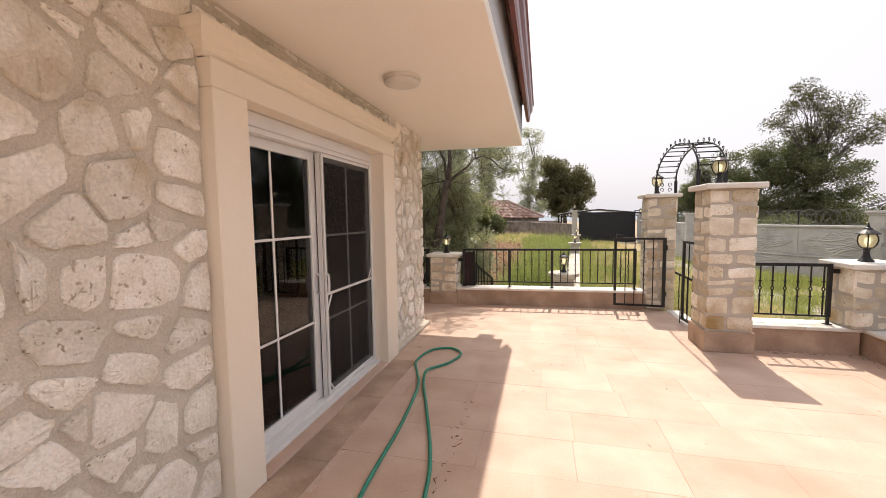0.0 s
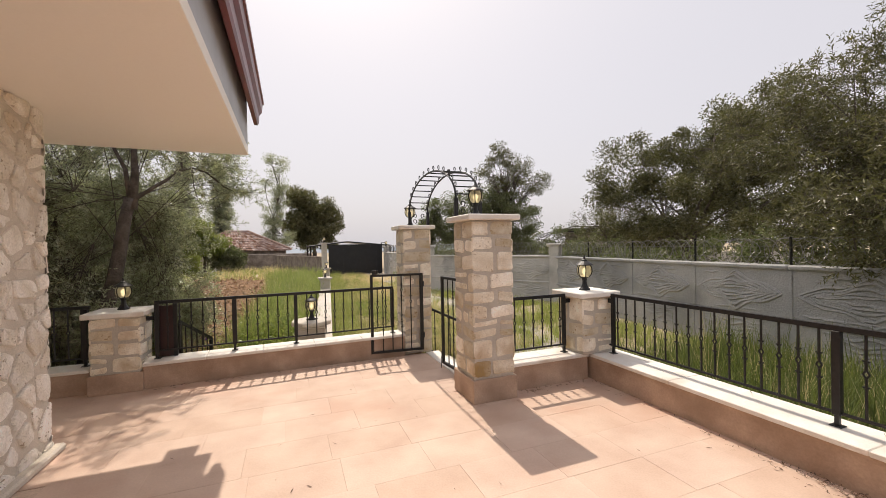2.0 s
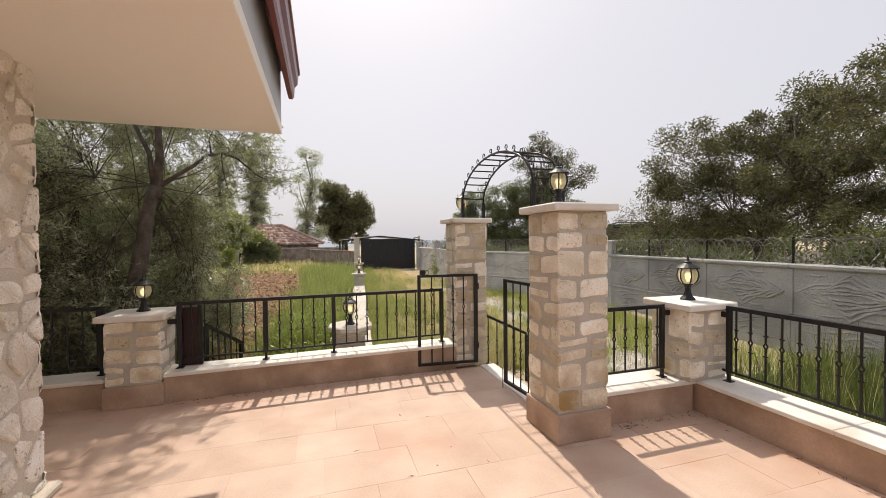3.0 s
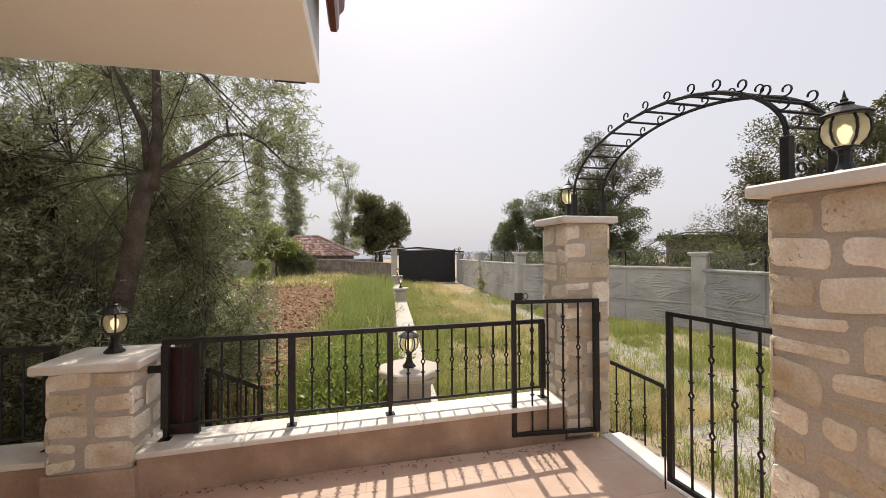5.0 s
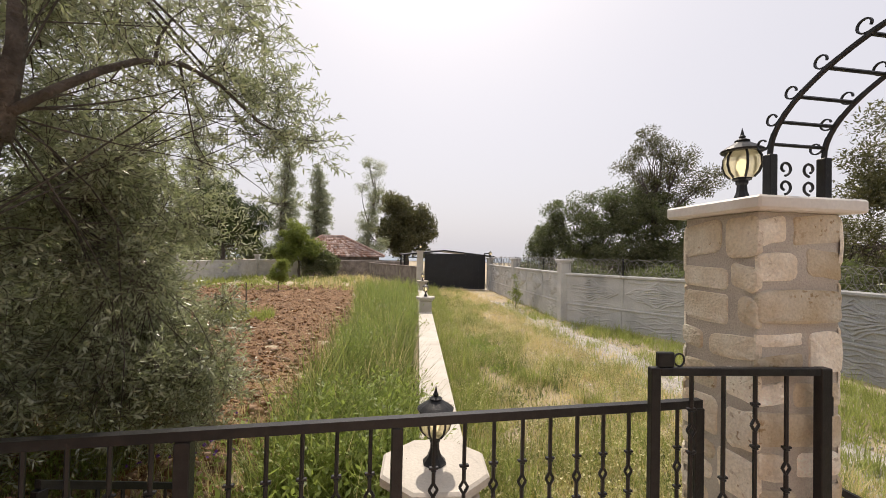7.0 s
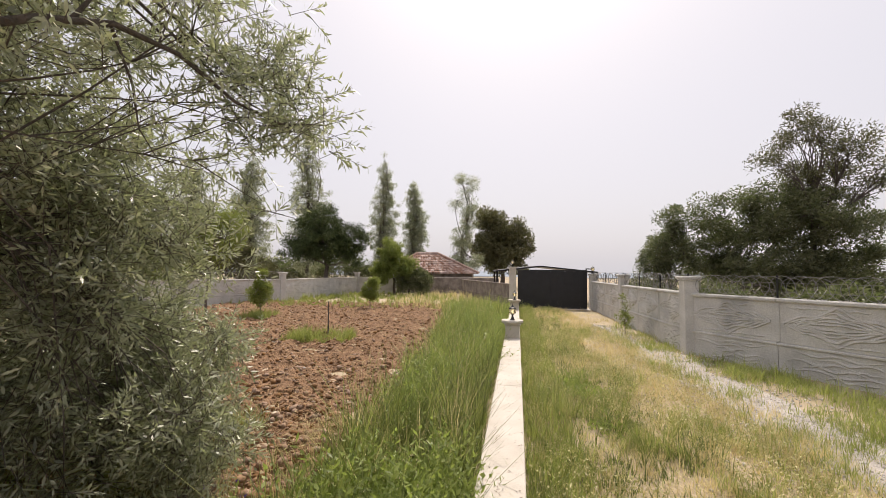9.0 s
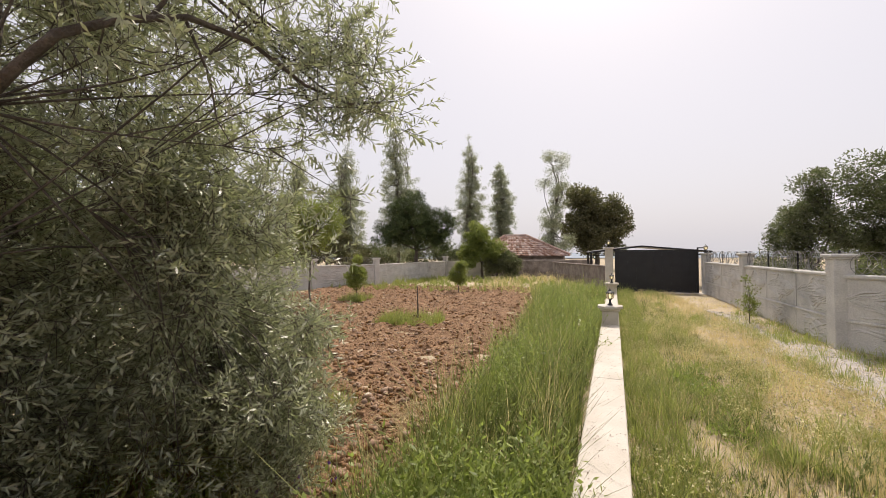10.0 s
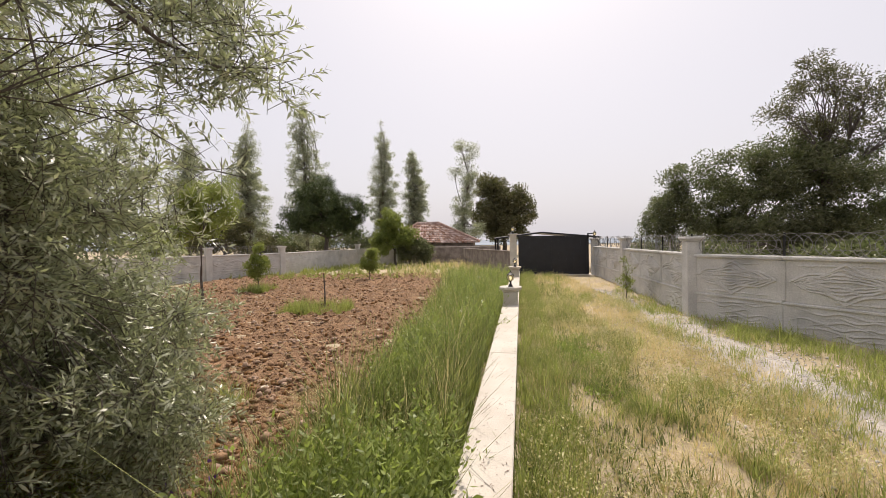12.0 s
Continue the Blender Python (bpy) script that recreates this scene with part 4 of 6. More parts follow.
# ---- lanterns ----
def lantern(at, label, s=1.0):
    t = thing("lantern", Matrix.Translation(at) @ Matrix.Scale(s, 4), label, "lantern", "lanterns on the pillars")
    part("base", MB().lathe([(0.072, 0.0), (0.074, 0.012), (0.062, 0.024), (0.044, 0.045), (0.030, 0.085), (0.027, 0.125), (0.034, 0.135), (0.034, 0.150), (0.052, 0.158), (0.052, 0.168)], 8, turn=math.pi / 8), IRON, t)
    prof = [(0.054, 0.170), (0.080, 0.20), (0.094, 0.245), (0.090, 0.29), (0.072, 0.322)]
    part("glass", MB().lathe(prof, 20), LAMP_GLASS, t, "amber glass globe", smooth=True).visible_shadow = False
    part("bulb", MB().lathe([(0.010, 0.185), (0.018, 0.20), (0.030, 0.235), (0.026, 0.268), (0.008, 0.284)], 12), BULB, t, "lit warm bulb", smooth=True)
    for i in range(6):
        a = math.tau * i / 6
        part("rib", MB().tube([(math.cos(a) * (r + 0.004), math.sin(a) * (r + 0.004), z) for r, z in prof], 0.0075, 5), IRON, t)
    r = part("roof", MB().lathe([(0.108, 0.322), (0.112, 0.332), (0.085, 0.352), (0.052, 0.372), (0.036, 0.384), (0.040, 0.392), (0.020, 0.404)], 16), IRON, t, smooth=False)
    part("finial", MB().lathe([(0.014, 0.404), (0.018, 0.416), (0.010, 0.428), (0.006, 0.448), (0.001, 0.470)], 8), IRON, r)
    return t


lantern((2.27, 6.22, 1.93), "black lit lantern with amber glass on a tall pillar", 0.84)
lantern((2.15, 8.33, 1.93), "black lit lantern with amber glass on a tall pillar", 0.85)
lantern((-1.50, 8.13, 0.925), "black lit lantern with amber glass on a low pillar", 0.85)
lantern((3.755, 6.25, 1.035), "black lit lantern with amber glass at the terrace corner", 0.95)

# ---- long garden wall with lamp pillars ----
GW = lambda y: 0.78 + 0.0885 * (y - 8.7)
gw_ang = -math.degrees(math.atan(0.0885))
gw = thing("garden_wall", pose(GW(8.7), 8.7, -0.5, 0, 0, gw_ang), "long low cream garden wall between garden and drive", "garden wall", kind="structure")
LW = 19.0
part("wall", B((-0.165, 0, 0), (0.165, LW, 0.555), 0.008), CONC_W, gw)
for i in range(4):
    part("coping", B((-0.185, LW * i / 4 + 0.0005, 0.556), (0.185, LW * (i + 1) / 4 - 0.0005, 0.60), 0.008), CONC_W, gw)


def wall_pillar(y, label, s=1.0):
    t = thing("wall_pillar", pose(GW(y) - (0.12 if s > 1 else 0), y, 0.10, 0, 0, gw_ang), label, "pillar", "lamp pillars on the garden wall")
    q = 0.17 * s
    part("shaft", B((-q, -q, -0.6), (q, q, 0.30), 0.012), CONC_W, t)
    part("moulding", B((-q - 0.03, -q - 0.03, 0.301), (q + 0.03, q + 0.03, 0.345), 0.014), CONC_W, t)
    o = q + 0.07
    part("cap", MB().lathe([(o * 1.10, 0.346), (o * 1.16, 0.36), (o * 1.16, 0.40), (o * 1.10, 0.412)], 8, turn=math.pi / 8), CONC_W, t)
    top = t.matrix_basis @ Vector((0, 0, 0.412))
    lantern(top, "black lit lantern with amber glass on the garden wall", 0.85 if s <= 1 else 0.9)


wall_pillar(8.74, "cream octagonal-capped pillar of the garden wall near the terrace", 1.15)
wall_pillar(17.6, "cream capped lamp pillar of the garden wall")
wall_pillar(24.6, "cream capped lamp pillar of the garden wall near the gate")


# ---- boundary walls ----
def boundary(name, a, b, z0, h, n_panels, label, ends=(True, True), relief=True, wire=True, big=1.0, body=None):
    """Precast concrete wall from a to b: posts, two rows of panels with moulded relief, a cap, coils of wire on top."""
    a, b = Vector((*a, z0)), Vector((*b, z0))
    L = (b - a).length
    ang = math.degrees(math.atan2(b.y - a.y, b.x - a.x))
    t = thing(name, pose(a.x, a.y, z0, 0, 0, ang), label, "boundary wall", "boundary walls", "structure")
    body = body or CONCRETE
    rng = random.Random(int(L * 100))
    pw = L / n_panels
    low = h * 0.40
    for i in range(n_panels):
        x0, x1 = i * pw + 0.003, (i + 1) * pw - 0.003
        part("lower_panel", B((x0, -0.05, -0.3), (x1, 0.05, low - 0.06), 0.006), body, t)
        part("ledge", B((x0, -0.085, low - 0.058), (x1, 0.085, low), 0.015), body, t)
        p = part("upper_panel", B((x0, -0.05, low + 0.002), (x1, 0.05, h - 0.08), 0.006), body, t)
        part("cap", B((i * pw + 0.002, -0.10, h - 0.078), ((i + 1) * pw - 0.002, 0.10, h), 0.02), body, t)
        if relief:
            m = MB()
            for side in (-1, 1):
                xm, zm, hl, hz = (x0 + x1) / 2, (low + h - 0.08) / 2, (x1 - x0) * 0.44, (h - low) * 0.40
                for k in range(5):
                    f = 1 - 0.2 * k
                    for half in (-1, 1):
                        pts = []
                        for q in range(17):
                            s = q / 8 - 1
                            z = zm + half * hz * f * (1 - abs(s)) ** 0.8 * (0.85 + 0.15 * math.cos(s * 9 + k)) + rng.uniform(-0.006, 0.006)
                            pts.append((xm + hl * (0.55 + 0.45 * f) * s, side * 0.051, z))
                        m.tube(pts, [0.016 + 0.020 * rng.random() for q in range(17)], 5)
                for k in range(6):
                    ph, zc = rng.uniform(0, 6), 0.03 + (low - 0.13) * (k + 0.5) / 6
                    xa, xb = x0 + 0.08 + rng.uniform(0, 0.3) * pw, x1 - 0.08 - rng.uniform(0, 0.3) * pw
                    m.tube([(xa + (xb - xa) * q / 12, side * 0.050, zc + 0.03 * math.sin(q * 1.1 + ph)) for q in range(13)], [0.006 + 0.022 * math.sin(math.pi * q / 12) for q in range(13)], 5)
                for k in range(10):
                    xa, zc = rng.uniform(x0 + 0.1, x1 - 0.5), rng.choice([rng.uniform(0.02, low - 0.12), h - 0.17, low + 0.08])
                    m.tube([(xa + 0.07 * q, side * 0.051, zc + rng.uniform(-0.015, 0.015)) for q in range(6)], [0.006, 0.018, 0.024, 0.022, 0.016, 0.006], 5)
            part("relief", m, body, p)
            for side in (-1, 1):
                part("frame_rib", MB().box((x0 - 0.003, side * 0.058 - 0.012, low + 0.02), (x0 + 0.045, side * 0.058 + 0.012, h - 0.09), 0.006), body, p)
    for k, on in ((0.0, ends[0]), (L, ends[1])):
        if on:
            q = 0.15 * big
            p = part("post", B((k - q, -q, -0.3), (k + q, q, h + 0.27), 0.012), body, t)
            part("post_cap", MB().box((k - q - 0.06, -q - 0.06, h + 0.312), (k + q + 0.06, q + 0.06, h + 0.38), 0.015).box((k - q - 0.03, -q - 0.03, h + 0.271), (k + q + 0.03, q + 0.03, h + 0.3115), 0.01), body, p)
    if wire:
        m = MB()
        n = max(2, int(L / 0.15))
        for i in range(n):
            x = (i + 0.5) * L / n
            r = 0.22 + 0.025 * math.sin(i * 2.3)
            pts = [(x + r * math.cos(q), 0.05 * math.sin(q * 0.5 + i), h + 0.205 + r * math.sin(q)) for q in np.linspace(0, math.tau, 17)[:-1]]
            m.tube(pts, 0.0055, 4, close=True)
        for z in (0.12, 0.30, 0.42):
            m.tube([(0, 0, h + z), (L, 0, h + z)], 0.004, 4)
        part("wire_coil", m, WIRE, t, "coils of galvanised barbed wire")
        for i in range(n_panels + 1):
            part("wire_post", B((i * pw - 0.015, -0.015, h + 0.001), (i * pw + 0.015, 0.015, h + 0.45), 0.003), IRON, t)
    return t


PA, PB, PC, PD, PE, PF = (6.28, 28.0), (6.02, 23.0), (5.78, 17.85), (8.45, 13.05), (7.80, 6.2), (7.1, -8.0)
boundary("boundary_wall", PA, PB, -0.2, 1.45, 2, "grey precast concrete boundary wall with moulded panels and wire")
boundary("boundary_wall", PB, PC, -0.2, 1.45, 3, "grey precast concrete boundary wall with moulded panels and wire", (False, True), big=1.05)
boundary("boundary_wall", PC, PD, -0.22, 1.45, 3, "grey precast concrete boundary wall with a capped post", (False, True), big=1.1)
# The next two lengths use the concrete darkened for shade.
boundary("boundary_wall", PD, PE, -0.25, 1.45, 4, "shade-darkened grey concrete boundary wall with coiled wire on top", (False, False), body=CONC_SHADE)
boundary("boundary_wall", PE, PF, -0.25, 1.45, 7, "shade-darkened grey concrete boundary wall beside the terrace", (False, True), body=CONC_SHADE)
boundary("boundary_wall", (-18.0, 19.0), (-12.6, 26.2), -0.2, 1.3, 3, "pale concrete boundary wall beyond the ploughed plot", (False, True))
boundary("boundary_wall", (-12.6, 26.2), (-10.4, 29.2), -0.2, 1.3, 2, "pale concrete boundary wall beyond the ploughed plot", (False, True))
boundary("boundary_wall", (-10.4, 29.2), (-9.0, 38.3), -0.2, 1.3, 3, "pale concrete boundary wall beyond the ploughed plot", (False, True), wire=False)
boundary("boundary_wall", (-9.0, 38.3), (-6.0, 38.6), -0.2, 1.3, 2, "pale concrete boundary wall beside the old hut", (False, True), relief=False, wire=False)
boundary("boundary_wall", (-0.6, 37.6), (2.4, 28.6), -0.2, 1.25, 4, "dark rubble boundary wall between hut and drive gate", (False, False), relief=False, wire=False, body=RUBBLE)

# ---- drive gate ----
dg = thing("drive_gate", (2.62, 28.0, -0.12), "large black sheet metal drive gate", "gate")
part("sheet", B((0.0, -0.02, 0.05), (3.28, 0.02, 1.85), 0.004), GATE, dg)
part("frame", MB().box((-0.04, -0.035, 0.0), (3.32, 0.035, 0.049), 0.004).box((-0.04, -0.035, 1.851), (3.32, 0.035, 1.91), 0.004).box((3.281, -0.035, 0.05), (3.33, 0.035, 1.85), 0.004), GATE, dg)
for i in range(9):
    part("seam", B((0.35 * i + 0.2, -0.026, 0.06), (0.35 * i + 0.212, -0.0205, 1.84), 0.001), GATE, dg)
wk = thing("side_gate", (5.98, 28.05, -0.12), "open narrow black metal side gate", "gate")
part("post", B((-0.03, -0.03, 0), (0.03, 0.03, 1.95), 0.004), GATE, wk)
part("post", B((0.25, -0.04, 0), (0.33, 0.04, 1.95), 0.004), GATE, wk)
part("lintel", B((-0.03, -0.03, 1.951), (0.33, 0.03, 2.0), 0.004), GATE, wk)
gp = thing("gate_post", (2.36, 28.0, -0.2), "pale concrete gate post with a lantern on top", "pillar")
part("shaft", B((-0.16, -0.16, -0.2), (0.16, 0.16, 2.05), 0.012), CONC_W, gp)
part("cap", B((-0.22, -0.22, 2.051), (0.22, 0.22, 2.12), 0.015), CONC_W, gp)
lantern((2.36, 28.0, 1.92), "black lantern on the drive gate post", 0.85)
lantern((6.28, 28.0, 1.63), "black lantern on the boundary wall post", 0.85)
solid("gate_sill", B((2.5, 27.7, -0.4), (6.2, 28.4, -0.13), 0.02), CONC_W, "pale concrete sill under the drive gate", "sill")
can = thing("carport", (4.2, 33.0, -0.2), "low dark carport roof with lattice truss behind the gate", "carport")
cm = MB()
cm.v = [(-2.6, -2, 1.93), (0.0, -2, 2.24), (3.2, -2, 1.93), (-2.6, 3, 1.97), (0.0, 3, 2.28), (3.2, 3, 1.97), (-2.6, -2, 1.85), (0.0, -2, 2.16), (3.2, -2, 1.85), (-2.6, 3, 1.89), (0.0, 3, 2.20), (3.2, 3, 1.89)]
cm.f = [(0, 1, 4, 3), (1, 2, 5, 4), (6, 9, 10, 7), (7, 10, 11, 8), (0, 6, 7, 1), (1, 7, 8, 2), (3, 4, 10, 9), (4, 5, 11, 10), (0, 3, 9, 6), (2, 8, 11, 5)]
part("roof_sheet", cm, GATE, can)
for i in range(10):
    x = -2.4 + 0.58 * i
    part("truss_web", MB().tube([(x, -1.98, 1.74), (x + 0.29, -1.98, 1.84), (x + 0.58, -1.98, 1.74)], 0.012, 5), IRON, can)
part("truss_chord", MB().tube([(-2.6, -1.98, 1.73), (3.2, -1.98, 1.73)], 0.02, 6), IRON, can)
for x, y in ((-2.5, -1.9), (3.1, -1.9), (-2.5, 2.9), (3.1, 2.9)):
    part("post", B((x - 0.05, y - 0.05, 0), (x + 0.05, y + 0.05, 1.88), 0.004), IRON, can)

# ---- old hut with a tiled hip roof ----
hut = thing("old_hut", (-3.4, 44.5, -0.2), "old dark rubble hut with a clay tiled hip roof", "hut")
part("wall", B((-3.6, -2.6, -0.3), (3.4, 2.6, 1.62), 0.03), RUBBLE, hut)
R0 = [(-4.0, -3.0), (3.9, -3.0), (3.9, 3.0), (-4.0, 3.0)]
ridge = [(-1.8, 0.0), (0.05, 0.0)]
EZ, RZ = 1.62, 3.42
rb = MB()
c4 = [(x, y, EZ) for x, y in R0]
r2 = [(x, y, RZ) for x, y in ridge]
rb.poly([c4[0], c4[1], r2[1], r2[0]]).poly([c4[1], c4[2], r2[1]]).poly([c4[2], c4[3], r2[0], r2[1]]).poly([c4[3], c4[0], r2[0]]).poly(c4[::-1])
part("roof_deck", rb, RUBBLE, hut)
tl = MB()
rows = 11
for face in (0, 1):
    p = (c4[0], c4[1], r2[1], r2[0]) if face == 0 else (c4[1], c4[2], r2[1], r2[1])
    A, Bq, Cq, Dq = [Vector(q) for q in p]
    for i in range(rows):
        s0, s1 = i / rows, (i + 1) / rows + 0.02
        l0, r0, l1, r1 = A.lerp(Dq, s0), Bq.lerp(Cq, s0), A.lerp(Dq, min(1, s1)), Bq.lerp(Cq, min(1, s1))
        nt = max(2, int((r0 - l0).length / 0.24))
        lift = Vector((0, 0, 0.09 + random.uniform(-0.012, 0.012)))
        for j in range(nt):
            a0, b0 = l0.lerp(r0, j / nt), l0.lerp(r0, (j + 0.86) / nt)
            a1, b1 = l1.lerp(r1, j / nt), l1.lerp(r1, (j + 0.86) / nt)
            mid0, mid1 = (a0 + b0) / 2 + Vector((0, 0, 0.05)), (a1 + b1) / 2 + Vector((0, 0, 0.03))
            k = len(tl.v)
            tl.v += [tuple(q) for q in (a0 + lift, mid0 + lift, b0 + lift, a1 + Vector((0, 0, 0.03)), mid1 + Vector((0, 0, 0.03)), b1 + Vector((0, 0, 0.03)), a0, b0)]
            tl.f += [(k, k + 1, k + 4, k + 3), (k + 1, k + 2, k + 5, k + 4), (k + 6, k + 7, k + 2, k + 1, k)]
rt = part("roof_tiles", tl, ROOF, hut, "weathered red clay tiles")
tagged(rt, kind="stuff")
hip = MB()
hip.tube([Vector(c4[1]) + Vector((0, 0, 0.12)), Vector(r2[1]) + Vector((0, 0, 0.1))], 0.11, 7)
hip.tube([Vector(r2[0]) + Vector((0, 0, 0.08)), Vector(r2[1]) + Vector((0, 0, 0.08))], 0.11, 7)
hip.tube([Vector(c4[0]) + Vector((0, 0, 0.12)), Vector(r2[0]) + Vector((0, 0, 0.1))], 0.11, 7)
part("ridge_tiles", hip, ROOF, hut)
rng_w = random.Random(5)
low = thing("rubble_wall", (0, 40.0, -0.2), "low dark rubble wall beside the hut", "wall", kind="structure")
part("wall", B((-6.0, -0.25, -0.3), (2.2, 0.25, 1.35), 0.05), RUBBLE, low)

# ---- trees ----
OB = Vector((-2.25, 8.9, -0.3))
near_olive = tree("olive_tree", OB, (-1.66, 8.95, 2.35),
     [((-2.6, 11.2, 0.7), (1.2, 0.7, 1.0), 1.3), ((-1.9, 10.8, 0.1), (0.8, 0.4, 0.5), 0.9), ((-3.8, 10.8, 1.0), (1.3, 0.8, 1.3), 1.2), ((-2.9, 9.5, 3.1), (1.2, 1.1, 1.2), 0.62), ((-1.15, 9.3, 2.78), (0.35, 0.3, 0.28), 0.55), ((-1.8, 9.4, 2.9), (0.6, 0.5, 0.5), 0.6), ((-1.5, 9.7, 3.6), (1.0, 0.8, 0.7), 0.5), ((-0.85, 9.9, 3.2), (0.6, 0.5, 0.45), 0.55), ((-0.42, 10.15, 2.66), (0.34, 0.28, 0.20), 2.4), ((-0.76, 10.2, 2.90), (0.42, 0.35, 0.28), 2.2), ((-0.68, 10.0, 2.33), (0.3, 0.28, 0.35), 0.8),
      ((-1.55, 10.15, 1.35), (0.75, 0.6, 1.1), 1.4), ((-2.8, 9.5, 1.2), (1.0, 0.9, 1.2), 1.5), ((-4.2, 9.6, 2.2), (1.4, 1.1, 1.8), 1.1), ((-1.6, 10.4, 0.40), (0.65, 0.6, 0.55), 1.1), ((-2.6, 8.9, 4.4), (1.1, 0.9, 0.8), 0.45), ((-5.8, 10.0, 2.6), (1.4, 1.2, 2.0), 0.7), ((-1.2, 9.3, 4.6), (0.9, 0.7, 0.5), 0.5), ((-1.65, 10.0, 2.2), (0.65, 0.6, 0.6), 1.2), ((-2.1, 10.6, 1.6), (0.7, 0.6, 1.2), 1.0), ((-1.95, 10.5, 2.9), (0.7, 0.6, 0.7), 0.45), ((-0.95, 10.0, 3.8), (0.7, 0.5, 0.45), 0.4), ((-2.5, 9.1, 0.6), (0.8, 0.5, 0.8), 2.2), ((-4.0, 9.0, 0.6), (1.2, 0.5, 0.8), 2.2)],
     370000, (0.078, 0.015), OLIVE_N, "large grey-green olive tree beside the terrace", 0.095, 11, sub=38, spray=0.16, twig=0.003, shell=0.4, limb_k=0.07, sprig=0.19)
for line, rad in ((((-1.62, 8.95, 2.32), (-1.42, 9.0, 2.5), (-1.24, 9.05, 2.64), (-1.17, 9.25, 2.80), (-1.0, 9.45, 2.89), (-0.86, 9.7, 2.87), (-0.65, 9.9, 2.68), (-0.45, 10.05, 2.6), (-0.2, 10.2, 2.64)), 0.028),
                  (((-1.12, 9.35, 2.85), (-1.18, 9.5, 3.08), (-1.12, 9.55, 3.26), (-0.9, 9.6, 3.5)), 0.013),
                  (((-1.02, 9.45, 2.89), (-1.03, 9.6, 2.66), (-0.98, 9.6, 2.42), (-0.86, 9.65, 2.2)), 0.009),
                  (((-1.64, 8.95, 2.2), (-1.61, 9.0, 2.73), (-1.63, 9.0, 3.47), (-1.55, 9.1, 4.6)), 0.062),
                  (((-1.66, 8.95, 2.3), (-1.72, 9.0, 2.75), (-1.88, 9.0, 3.12), (-2.02, 9.0, 3.42), (-2.3, 9.0, 4.2)), 0.034),
                  (((-1.5, 9.3, 3.6), (-1.07, 10.1, 3.08), (-0.75, 10.2, 2.8), (-0.3, 10.2, 2.56)), 0.013),
                  (((-1.4, 9.5, 3.5), (-0.95, 10.1, 3.12), (-0.65, 10.25, 2.92), (-0.25, 10.3, 2.76)), 0.010),
                  (((-1.3, 9.6, 3.3), (-1.0, 10.2, 2.95), (-0.8, 10.2, 2.65), (-0.5, 10.1, 2.4)), 0.009)):
    nb = [Vector(q) - OB for q in line]
    part("branch", MB().tube(nb, [rad * (1 - 0.85 * i / (len(nb) - 1)) for i in range(len(nb))], 8), BARK, near_olive, smooth=True)
tree("bush", (-7.6, 19.2, -0.3), (-7.6, 19.2, 1.0), [((-7.2, 19.2, 3.0), (0.7, 0.7, 0.8)), ((-8.1, 19.4, 2.6), (0.9, 0.8, 1.0))], 14000, (0.09, 0.035), OLIVE_Y, "bright green young tree behind the olive tree", 0.04, 13, sub=22, spray=0.2, twig=0.008, shell=0.3)
tree("olive_tree", (9.9, 5.6, -0.3), (9.7, 5.6, 1.6), [((8.9, 5.4, 3.2), (1.5, 1.6, 1.4)), ((9.9, 7.0, 3.5), (1.5, 1.4, 1.3)), ((8.3, 4.2, 2.5), (1.1, 1.2, 1.5)), ((10.5, 4.2, 4.0), (1.6, 1.5, 1.5)), ((8.7, 6.4, 2.2), (0.9, 0.8, 0.8)), ((11.4, 6.0, 3.9), (1.6, 1.5, 1.4)), ((9.8, 5.4, 2.4), (1.2, 1.6, 1.2)), ((7.45, 5.3, 1.7), (0.5, 0.8, 0.5), 4.0), ((7.9, 5.0, 2.2), (0.6, 0.8, 0.6), 2.5), ((9.9, 5.0, 5.2), (1.3, 1.2, 1.0)), ((9.0, 4.4, 4.5), (1.0, 1.0, 0.9))], 120000, (0.092, 0.022), OLIVE_L, "olive tree hanging over the boundary wall", 0.14, 21, spray=0.24, sub=22, shell=0.35, limb_k=0.3, sprig=0.26)
tree("olive_tree", (13.4, 12.2, -0.3), (13.4, 12.2, 1.6), [((12.4, 13.4, 4.2), (1.6, 1.6, 1.4)), ((13.6, 11.4, 5.0), (1.8, 1.8, 1.3)), ((11.9, 14.4, 3.0), (1.2, 1.2, 1.0)), ((14.2, 10.0, 4.8), (1.7, 1.7, 1.7)), ((12.6, 12.2, 2.8), (1.6, 1.8, 1.4)), ((13.5, 9.6, 2.8), (1.6, 1.6, 1.4)), ((15.2, 12.4, 4.0), (2.2, 2.2, 2.0)), ((12.9, 13.0, 1.6), (1.5, 1.6, 1.0))], 105000, (0.11, 0.036), OLIVE_L, "broad olive tree beyond the boundary wall", 0.17, 22, spray=0.30, sub=20, shell=0.4, limb_k=0.3)
tree("olive_tree", (11.4, 21.5, -0.3), (11.4, 21.5, 3.0), [((11.3, 21.5, 6.5), (0.7, 0.7, 0.7)), ((12.2, 21.0, 5.8), (0.8, 0.8, 0.5)), ((10.6, 21.7, 5.5), (0.6, 0.7, 0.5)), ((11.9, 21.9, 4.8), (1.0, 1.0, 0.7)), ((12.9, 20.6, 4.9), (0.7, 0.8, 0.6))], 15000, (0.11, 0.032), OLIVE_L, "tall sparse olive tree with open branches", 0.10, 23, spray=0.20, twig=0.012, sub=24)
